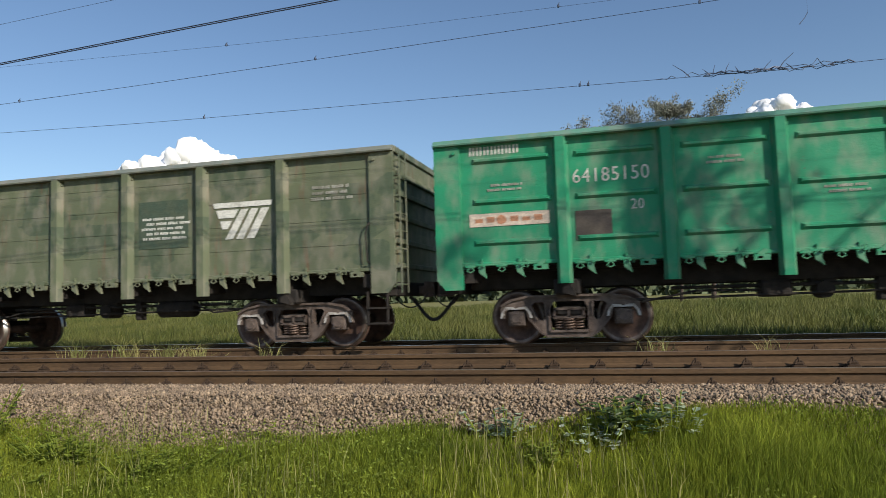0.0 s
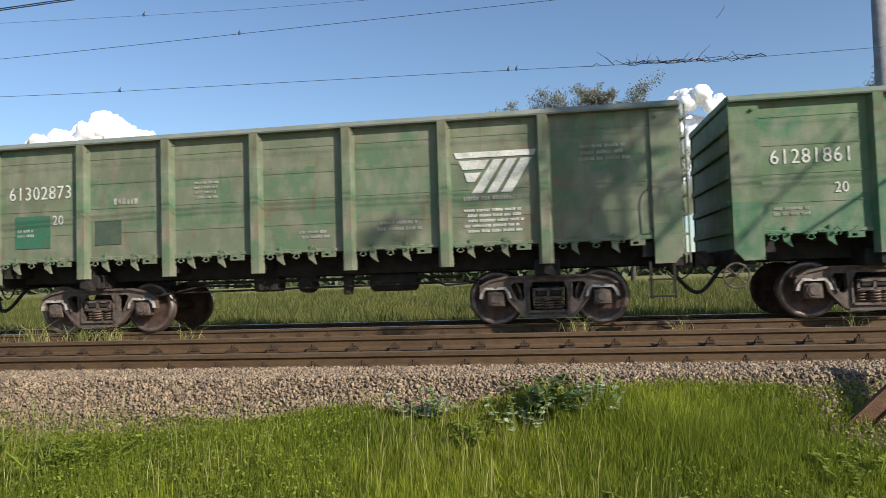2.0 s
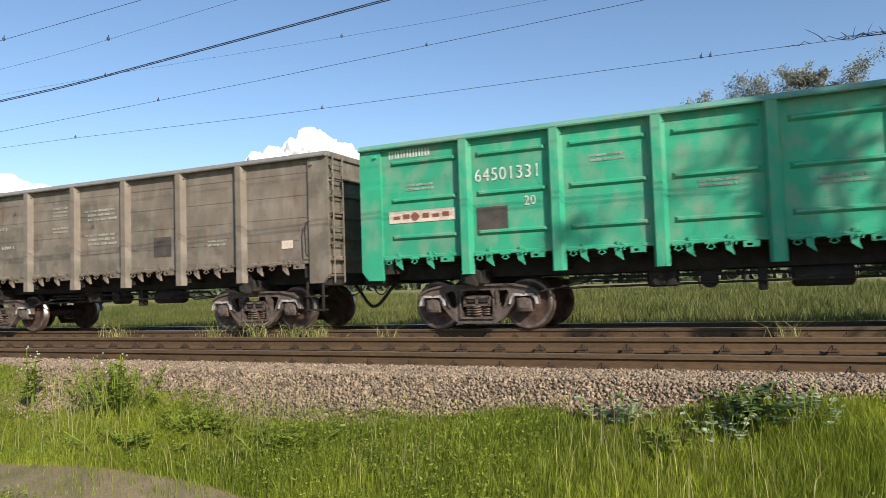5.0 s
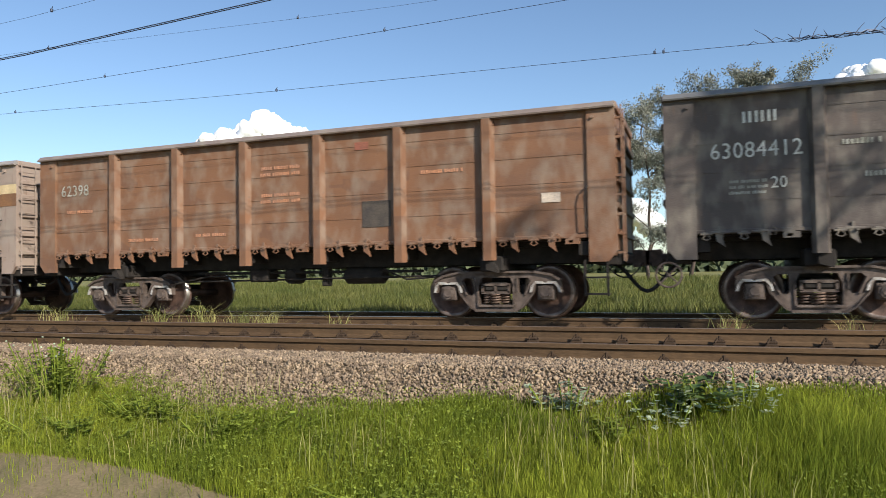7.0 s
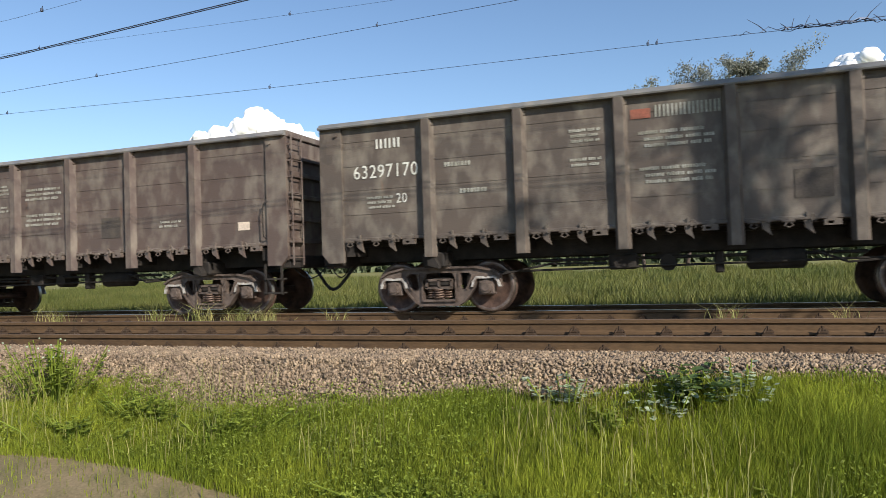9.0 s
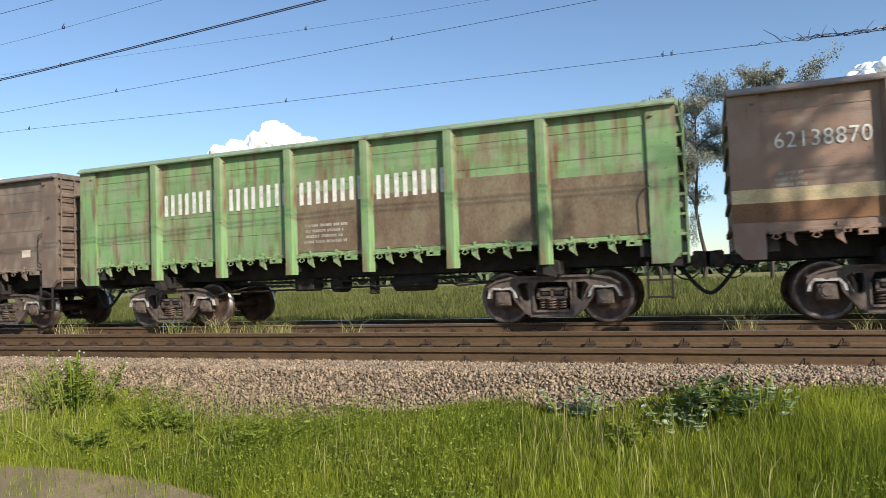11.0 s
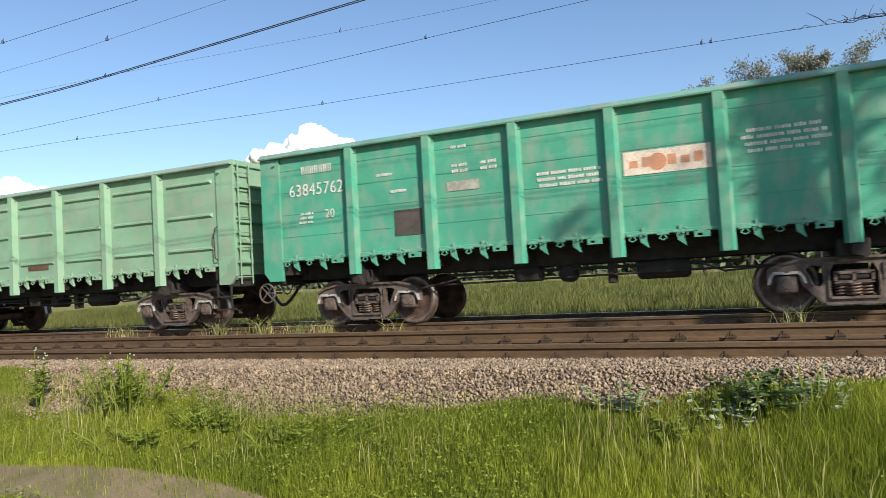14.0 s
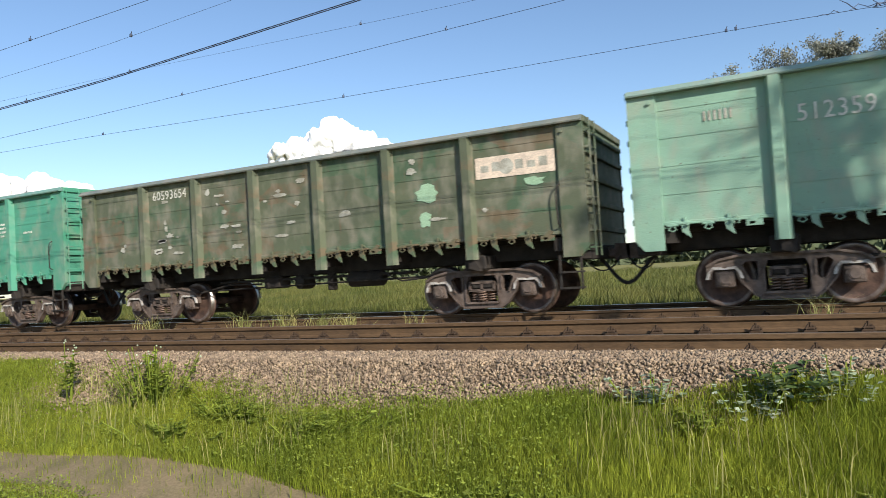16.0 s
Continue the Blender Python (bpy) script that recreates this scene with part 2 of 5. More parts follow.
def tube(bm, pts, r, sides=6):
    """A bent pipe through the points."""
    rings = []
    pts = [Vector(p) for p in pts]
    for i, p in enumerate(pts):
        d = (pts[min(i + 1, len(pts) - 1)] - pts[max(i - 1, 0)]).normalized()
        u = d.orthogonal().normalized() if i == 0 else (u - d * u.dot(d)).normalized()
        v = d.cross(u)
        rr = r[i] if isinstance(r, list) else r
        rings.append([bm.verts.new(p + (u * math.cos(a) + v * math.sin(a)) * rr) for a in (2 * math.pi * k / sides for k in range(sides))])
    for a, c in zip(rings, rings[1:]):
        for k in range(sides):
            bm.faces.new((a[k], a[(k + 1) % sides], c[(k + 1) % sides], c[k]))
    bm.faces.new(rings[0][::-1]), bm.faces.new(rings[-1])


def lathe(bm, profile, segs=36, capped=True, at=(0, 0, 0)):
    """Turns (along, radius) pairs round the axis."""
    rings = []
    for y, r in profile:
        rings.append([bm.verts.new((at[0] + r * math.cos(a), at[1] + y, at[2] + r * math.sin(a))) for a in (2 * math.pi * k / segs for k in range(segs))])
    for a, c in zip(rings, rings[1:]):
        for k in range(segs):
            bm.faces.new((a[k], a[(k + 1) % segs], c[(k + 1) % segs], c[k]))
    if capped and profile[0][1] > 0:
        bm.faces.new(rings[0][::-1])
    if capped and profile[-1][1] > 0:
        bm.faces.new(rings[-1])


def finish(name, bm, material, smooth=False):
    bmesh.ops.recalc_face_normals(bm, faces=bm.faces)
    me = bpy.data.meshes.new(name)
    bm.to_mesh(me)
    bm.free()
    me.materials.append(material)
    if smooth:
        me.polygons.foreach_set("use_smooth", [True] * len(me.polygons))
    return me


def part(name, bm, material, parent, label="", m=None, smooth=False):
    """One mesh object under a thing or a part."""
    ob = new(name, bm if isinstance(bm, bpy.types.Mesh) else finish(name, bm, material, smooth))
    ob.parent = parent
    if m is not None:
        ob.matrix_basis = m
    return tagged(ob, label) if label else ob


def made(draw, *args):
    bm = bmesh.new()
    draw(bm, *args)
    return bm


def from_arrays(name, verts, faces, material):
    me = bpy.data.meshes.new(name)
    n, k = len(faces), faces.shape[1]
    me.vertices.add(len(verts)), me.loops.add(n * k), me.polygons.add(n)
    me.vertices.foreach_set("co", np.ascontiguousarray(verts, dtype=np.float32).ravel())
    me.loops.foreach_set("vertex_index", np.ascontiguousarray(faces, dtype=np.int32).ravel())
    me.polygons.foreach_set("loop_start", np.arange(0, n * k, k, dtype=np.int32))
    me.update(calc_edges=True)
    me.materials.append(material)
    return me


# ---- ground ----
NEAR_Y = -5.41  # centre line of the empty near track; the train's track lies on y = 0
PROFILE = [(-400, -1.2), (-40, -1.0), (-9.4, -0.92), (-8.7, -0.79), (-7.9, -0.53), (-7.65, -0.46), (-7.0, -0.06), (-6.4, -0.025), (-6.24, -0.045), (-6.0, -0.085), (-4.72, -0.085), (-4.56, -0.02), (-4.0, -0.05), (-2.9, -0.19), (1.6, -0.22), (2.3, -0.3), (3.4, -0.72), (7, -0.6), (30, -0.1), (70, 0.1), (3500, 0.1)]


def ground_z(y):
    return np.interp(y, [p[0] for p in PROFILE], [p[1] for p in PROFILE])


def bump_z(x, y):
    return 0.03 * np.sin(x * 1.7 + y * 0.9) + 0.03 * np.sin(x * 0.63 - y * 1.9 + 1.0)


def path_edge(x):
    return -8.7 - 0.15 * np.maximum(0.0, x + 4.5) ** 1.25


def path_width(x):
    return 0.55 + np.clip(0.25 * (np.asarray(x) + 6), 0, 1.1)


def build_ground():
    xs = np.concatenate([[-3000, -1200, -400, -150, -60, -40, -30], np.arange(-24, 12.01, 0.3), [16, 22, 30, 45, 60, 150, 400, 1200, 3000]])
    ys = np.concatenate([[-3000, -1000, -400, -120, -40, -25, -18], np.arange(-14, -6.9, 0.1), [-6.75, -6.6, -6.4, -6.24, -6.1, -6, -5, -4.72, -4.56, -4.3, -4, -3.4, -2.9, -1.5, 0, 1.6, 2.3, 3.4, 5, 8, 12, 20, 30, 60, 120, 300, 900, 3500]])
    gx, gy = np.meshgrid(xs, ys)
    gz = ground_z(gy) + np.where((gy < -7.8) & (gy > -30), bump_z(gx, gy), 0)
    verts = np.stack([gx, gy, gz], -1).reshape(-1, 3)
    w = len(xs)
    i, j = np.meshgrid(np.arange(len(ys) - 1), np.arange(w - 1), indexing="ij")
    a = (i * w + j).ravel()
    me = from_arrays("ground", verts, np.stack([a, a + 1, a + w + 1, a + w], 1), MEADOW)
    me.materials.append(BALLAST), me.materials.append(SOIL), me.materials.append(TURF)
    idx = []
    for p in me.polygons:
        c = p.center
        if -7.75 < c.y < 2.6:
            idx.append(1)
        elif -14 < c.y < -8 and -24 < c.x < 12 and path_edge(c.x) - path_width(c.x) - 0.1 < c.y < path_edge(c.x) + 0.1:
            idx.append(2)
        elif -12.6 + 0.4 * math.sin(c.x * 1.3) < c.y < -7.7 and -24 < c.x < 12:
            idx.append(3)
        else:
            idx.append(0)
    me.polygons.foreach_set("material_index", idx)
    tagged(new("ground", me), "grassy ground with a dirt path and a ballast bed", "ground", kind="structure")


build_ground()


# ---- tracks ----
def rail_bm():
    bm = bmesh.new()
    half = [(-0.075, -0.18), (-0.075, -0.169), (-0.02, -0.15), (-0.009, -0.135), (-0.009, -0.06), (-0.036, -0.046), (-0.036, -0.006), (-0.028, -0.001)]
    ring = half + [(-y, z) for y, z in half[::-1]]
    a = [bm.verts.new((-70, y, z)) for y, z in ring]
    c = [bm.verts.new((50, y, z)) for y, z in ring]
    n = len(ring)
    for i in range(n):
        bm.faces.new((a[i], a[(i + 1) % n], c[(i + 1) % n], c[i]))
    bm.faces.new(a[::-1]), bm.faces.new(c)
    return bm


def head_bm():
    bm = bmesh.new()
    box(bm, -70, 50, -0.030, 0.030, -0.003, 0.001)
    return bm


def clip_bm():
    bm = bmesh.new()
    box(bm, -0.07, 0.07, -0.17, 0.09, -0.21, -0.163, 0.005)
    box(bm, -0.06, 0.06, -0.17, -0.03, -0.175, -0.155, 0.005)
    box(bm, -0.045, 0.045, -0.15, -0.07, -0.155, -0.125, 0.008)
    rod(bm, (0, -0.115, -0.13), (0, -0.115, -0.075), 0.016, 6)
    tube(bm, [(-0.05, -0.16, -0.15), (-0.02, -0.12, -0.105), (0.03, -0.1, -0.115), (0.06, -0.08, -0.15)], 0.014, 5)
    return bm


def sleeper_bm():
    bm = bmesh.new()
    prism(bm, [(-0.15, -0.36), (0.15, -0.36), (0.105, -0.19), (-0.105, -0.19)], -1.35, 1.35)
    return bm


RAIL, RAILHEAD, CLIPMESH, SLEEPER = finish("rail", rail_bm(), RUST), finish("running_surface", head_bm(), HEAD), finish("clip", clip_bm(), CLIP), finish("sleeper", sleeper_bm(), CONCRETE)
SHINYHEAD = finish("running_surface", head_bm(), TREAD)
for name, yc, zc, label in (("near_track", NEAR_Y, 0.13, "empty railway track with rusty brown rails on sleepers"), ("train_track", 0.0, 0.0, "railway track under the passing freight train")):
    track = tagged(new(name, bpy.data.meshes.new(name)), label, "railway track", kind="structure")
    for side in (-0.76, 0.76):
        shiny = RAILHEAD if zc else SHINYHEAD
        rise = 0.022 * (1 if side > 0 else -1) * (zc > 0)
        r = part("rail", RAIL, None, track, "rusty steel rail", pose(0, yc + side, 0.01 + zc + rise))
        part("running_surface", shiny, None, r, "worn shiny rail head", pose(0, 0, 0))
        for k in range(-54, 24):
            part("clip", CLIPMESH, None, track, "", pose(k * 0.545 + 0.2, yc + side, 0.01 + zc + rise))
    for k in range(-70, 45):
        part("sleeper", SLEEPER, None, track, "", pose(k * 0.545 + 0.2 + random.uniform(-0.01, 0.01), yc, zc + random.uniform(-0.005, 0.005), 0, 0, random.uniform(-0.7, 0.7)))


# ---- the wagons ----
POSTS = (-4.325, -2.595, -0.865, 0.865, 2.595, 4.325)
EDGES = (-6.57, *POSTS, 6.57)
SIDE = 1.48  # half width over the sheets
HALF = 6.57


def sheet(bm, x0, x1, z0, z1, ribs):
    """One wall sheet between two posts, with its pressed ribs or its seams."""
    box(bm, x0, x1, -SIDE, -SIDE + 0.02, z0, z1)


def ridge(bm, x0, x1, z0, z1, ribs, k):
    """One pressed rib, or one welded seam, on a wall sheet."""
    w = x1 - x0
    if ribs:
        z = z0 + (z1 - z0) * (0.17, 0.51, 0.855)[k]
        a, b = x0 + 0.13 * w, x1 - 0.1 * w
        v = [bm.verts.new(p) for p in ((a, -SIDE, z - 0.06), (b, -SIDE, z - 0.06), (b, -SIDE, z + 0.05), (a, -SIDE, z + 0.05),
                                       (a + 0.05, -SIDE - 0.05, z - 0.015), (b - 0.05, -SIDE - 0.05, z - 0.015), (b - 0.05, -SIDE - 0.05, z + 0.02), (a + 0.05, -SIDE - 0.05, z + 0.02))]
        for f in ((0, 1, 5, 4), (1, 2, 6, 5), (2, 3, 7, 6), (3, 0, 4, 7), (4, 5, 6, 7)):
            bm.faces.new([v[i] for i in f])
    else:
        z = z0 + (z1 - z0) * (k + 1) / 4.6
        prism(bm, [(x0, z - 0.012), (x1, z - 0.012), (x1, z + 0.008), (x0, z + 0.008)], -SIDE - 0.008, -SIDE)


def post_bm(h):
    bm = bmesh.new()
    pts = [(-0.13, -SIDE), (-0.075, -SIDE - 0.13), (0.075, -SIDE - 0.13), (0.13, -SIDE)]
    for z0, z1 in ((1.06, h - 0.10),):
        a = [bm.verts.new((x, y, z0)) for x, y in pts]
        c = [bm.verts.new((x, y, z1)) for x, y in pts]
        for i in range(4):
            j = (i + 1) % 4
            bm.faces.new((a[i], a[j], c[j], c[i]))
        bm.faces.new(a), bm.faces.new(c[::-1])
    rod(bm, (0.11, -SIDE - 0.02, h - 0.22), (0.11, -SIDE - 0.07, h - 0.22), 0.025, 6)
    return bm


def latch_bm():
    """Floor-hatch lock below the side sheets: hinge lugs, a hanging hook and its tooth."""
    bm = bmesh.new()
    prism(bm, [(-0.07, 1.42), (0.05, 1.42), (0.04, 1.32), (0.075, 1.19), (-0.055, 1.29)], -1.53, -1.47)
    box(bm, -0.03, 0.01, -1.52, -1.47, 1.42, 1.53)
    box(bm, -0.14, 0.14, -1.54, -1.45, 1.405, 1.45, 0.01)
    rod(bm, (-0.2, -1.52, 1.425), (0.2, -1.52, 1.425), 0.018, 6)
    rod(bm, (0.04, -1.545, 1.41), (0.04, -1.58, 1.41), 0.028, 6)
    return bm


def hasp_bm():
    bm = bmesh.new()
    for a, b, c, d in ((-0.11, 0.13, 1.375, 1.405), (-0.11, 0.13, 1.31, 1.335), (-0.11, -0.06, 1.335, 1.375), (0.02, 0.13, 1.335, 1.375)):
        box(bm, a, b, -1.56, -1.48, c, d)
    prism(bm, [(-0.12, 1.37), (0.02, 1.37), (0.12, 1.47), (0.05, 1.5), (-0.05, 1.42)], -1.52, -1.47)
    tube(bm, [(-0.28, -1.52, 1.36), (-0.3, -1.53, 1.44), (-0.25, -1.53, 1.5), (-0.2, -1.53, 1.44), (-0.22, -1.52, 1.36)], 0.014, 5)
    return bm


def hinge_bm():
    """Floor-hatch hinge: a strap with its pin and a hanging eye."""
    bm = bmesh.new()
    box(bm, -0.05, 0.05, -1.535, -1.47, 1.38, 1.44, 0.008)
    rod(bm, (-0.09, -1.53, 1.40), (0.09, -1.53, 1.40), 0.02, 6)
    tube(bm, [(-0.02, -1.53, 1.39), (-0.06, -1.545, 1.33), (0.0, -1.55, 1.30), (0.06, -1.545, 1.33), (0.02, -1.53, 1.39)], 0.013, 5)
    return bm


def wheelset_bm():
    bm = bmesh.new()
    for s in (-1, 1):
        prof = [(0.075, 0.10), (0.085, 0.115), (0.04, 0.20), (0.03, 0.36), (0.065, 0.405), (0.068, 0.455), (0.062, 0.472), (-0.03, 0.482), (-0.045, 0.505), (-0.066, 0.505), (-0.07, 0.40), (-0.03, 0.35), (-0.02, 0.2), (-0.08, 0.13), (-0.08, 0.1)]
        lathe(bm, [(s * y, r) for y, r in prof], 40, at=(0, s * 0.79, 0))
    rod(bm, (0, -1.0, 0), (0, 1.0, 0), 0.085, 12)
    return bm


def side_frame_bm(s):
    """Cast bogie side frame: a thick plate with a spring opening and two rounded windows, flanged round its edges."""
    bm = bmesh.new()
    right = [(0.0, 0.85), (0.72, 0.85), (1.02, 0.79), (1.20, 0.69), (1.22, 0.47), (1.14, 0.47), (1.11, 0.63), (0.76, 0.63), (0.70, 0.46), (0.50, 0.22), (0.38, 0.14)]
    outer = right + [(-x, z) for x, z in right[:0:-1]]
    window = [(0.42, 0.74), (0.60, 0.745), (0.65, 0.69), (0.62, 0.56), (0.54, 0.45), (0.46, 0.43), (0.41, 0.50)]
    spring_gap = [(-0.31, 0.24), (0.31, 0.24), (0.33, 0.60), (0.27, 0.75), (-0.27, 0.75), (-0.33, 0.60)]
    loops = [outer, spring_gap, window, [(-x, z) for x, z in window[::-1]]]
    y0, y1 = s * 1.0, s * 1.10
    edges = []
    for ring in loops:
        v = [bm.verts.new((x, y0, z)) for x, z in ring]
        edges += [bm.edges.new((v[i], v[(i + 1) % len(v)])) for i in range(len(v))]
    bmesh.ops.triangle_fill(bm, edges=edges, use_beauty=True)
    ext = bmesh.ops.extrude_face_region(bm, geom=list(bm.faces))
    bmesh.ops.translate(bm, vec=(0, y1 - y0, 0), verts=[v for v in ext["geom"] if isinstance(v, bmesh.types.BMVert)])
    w0, w1 = s * 0.95, s * 1.15
    top = [(-1.20, 0.69), (-1.02, 0.79), (-0.72, 0.85), (0.72, 0.85), (1.02, 0.79), (1.20, 0.69)]
    for p, q in zip(top, top[1:]):
        strip(bm, p, q, 0.02, w0, w1)
    for d in (-1, 1):
        for p, q in (((0.74, 0.62), (0.69, 0.45)), ((0.69, 0.45), (0.49, 0.21)), ((0.49, 0.21), (0.37, 0.145)), ((0.34, 0.60), (0.34, 0.24)), ((0.40, 0.50), (0.41, 0.75)), ((0.67, 0.69), (0.55, 0.43))):
            strip(bm, (d * p[0], p[1]), (d * q[0], q[1]), 0.016, s * 1.0, s * 1.135)
    strip(bm, (-0.40, 0.15), (0.40, 0.15), 0.022, w0, w1)
    strip(bm, (-0.33, 0.235), (0.33, 0.235), 0.02, s * 0.9, w1)
    return bm


def bolster_end_bm(s):
    """The end of the swing bolster that sits on the springs, with its two openings."""
    bm = bmesh.new()
    y0, y1 = s * 0.9, s * 1.14
    for z in (0.475, 0.62):
        strip(bm, (-0.27, z), (0.27, z), 0.022, y0, y1)
    for x in (-0.25, 0.0, 0.25):
        strip(bm, (x, 0.475), (x, 0.62), 0.022, y0, y1)
    prism(bm, [(-0.25, 0.48), (0.25, 0.48), (0.25, 0.62), (-0.25, 0.62)], s * 0.9, s * 1.02)
    return bm


def adapter_bm(s):
    """Worn arched saddle over the axle box."""
    bm = bmesh.new()
    arch = [(0.0, 0.15), (0.16, 0.155), (0.22, 0.09), (0.245, 0.0), (0.285, 0.0), (0.255, 0.11), (0.18, 0.20), (0.05, 0.195), (0.0, 0.165)]
    prism(bm, [(-x, z) for x, z in arch[:0:-1]] + arch[:-1] + arch[-1:], s * 1.0, s * 1.145)
    return bm


def spring_bm():
    bm = bmesh.new()
    for x, y in ((-0.165, 0.02), (0.165, 0.02), (0, -0.07)):
        tube(bm, [(x + 0.082 * math.cos(a), y + 0.072 * math.sin(a), 0.262 + 0.185 * a / (8 * math.pi)) for a in (k * math.pi / 5 for k in range(41))], 0.017, 5)
    return bm


def axle_box_bm(s):
    bm = bmesh.new()
    box(bm, -0.155, 0.155, s * 0.93 if s > 0 else -1.10, 1.10 if s > 0 else s * 0.93, -0.15, 0.13, 0.02)
    lathe(bm, [(0, 0.13), (s * 0.035, 0.125), (s * 0.04, 0.085), (s * 0.06, 0.08), (s * 0.06, 0.0)], 16, at=(0, s * 1.10, 0))
    for k in range(4):
        a = math.pi / 4 + k * math.pi / 2
        rod(bm, (0.10 * math.cos(a), s * 1.13, 0.10 * math.sin(a)), (0.10 * math.cos(a), s * 1.15, 0.10 * math.sin(a)), 0.014, 6)
    return bm


def bolster_bm():
    bm = bmesh.new()
    box(bm, -0.22, 0.22, -1.12, 1.12, 0.50, 0.66, 0.03)
    box(bm, -0.3, 0.3, -0.35, 0.35, 0.62, 0.80, 0.03)
    for d in (-1, 1):
        tube(bm, [(d * 0.40, -0.9, 0.42), (d * 0.42, 0, 0.40), (d * 0.40, 0.9, 0.42)], 0.04, 6)
        box(bm, d * 0.43 - 0.03, d * 0.43 + 0.03, -0.87, -0.73, 0.33, 0.62, 0.01)
    return bm


WHEELSET = finish("wheelset", wheelset_bm(), WHEEL, True)
WHEELSET.materials.append(TREAD)
WHEELSET.materials.append(RIM)
for p in WHEELSET.polygons:
    rr = math.hypot(p.center.x, p.center.z)
    if 0.466 < rr < 0.49 and 0.74 < abs(p.center.y) < 0.86:
        p.material_index = 1
    elif 0.40 < rr < 0.466 and abs(p.center.y) > 0.84:
        p.material_index = 2
FRAMES = [finish("side_frame", side_frame_bm(s), CAST) for s in (-1, 1)]
ENDS = [finish("bolster_end", bolster_end_bm(s), CAST) for s in (-1, 1)]
ADAPTERS = [finish("adapter", adapter_bm(s), ADAPTER) for s in (-1, 1)]
BOXES = [finish("axle_box", axle_box_bm(s), CAST) for s in (-1, 1)]
SPRINGS, BOLSTER = finish("spring", spring_bm(), SPRING, True), finish("bogie", bolster_bm(), DARK)


def coupler_bm(d):
    bm = bmesh.new()
    box(bm, min(d * 6.4, d * 6.75), max(d * 6.4, d * 6.75), -0.1, 0.1, 0.96, 1.14, 0.02)
    prism(bm, [(d * 6.70, 0.90), (d * 6.98, 0.93), (d * 7.0, 1.2), (d * 6.72, 1.22)], -0.22, -0.02 if d > 0 else 0.1)
    prism(bm, [(d * 6.68, 0.92), (d * 6.86, 0.94), (d * 6.88, 1.18), (d * 6.70, 1.2)], -0.05, 0.2)
    return bm


def hose_bm(d):
    bm = bmesh.new()
    pts = []
    for k in range(13):
        u = k / 12
        pts.append((d * (6.45 + 0.52 * u), -0.35 - 0.1 * u, 0.93 - 0.46 * math.sin(u * math.pi * 0.5) ** 1.5))
    tube(bm, pts, 0.036, 7)
    tube(bm, [(d * (6.3 + 0.6 * k / 10), -0.9 + 0.3 * k / 10, 0.98 - 0.26 * math.sin(math.pi * k / 10) ** 0.8) for k in range(11)], 0.014, 5)
    return bm


def handwheel_bm():
    bm = bmesh.new()
    n = 24
    tube(bm, [(0.2 * math.cos(2 * math.pi * k / n), 0, 0.2 * math.sin(2 * math.pi * k / n)) for k in range(n + 1)], 0.018, 6)
    for k in range(4):
        a = math.pi / 4 + k * math.pi / 2
        rod(bm, (0, 0, 0), (0.2 * math.cos(a), 0, 0.2 * math.sin(a)), 0.014, 5)
    rod(bm, (0, -0.03, 0), (0, 0.5, 0), 0.022, 8)
    return bm


HANDWHEEL = finish("handwheel", handwheel_bm(), CAST)


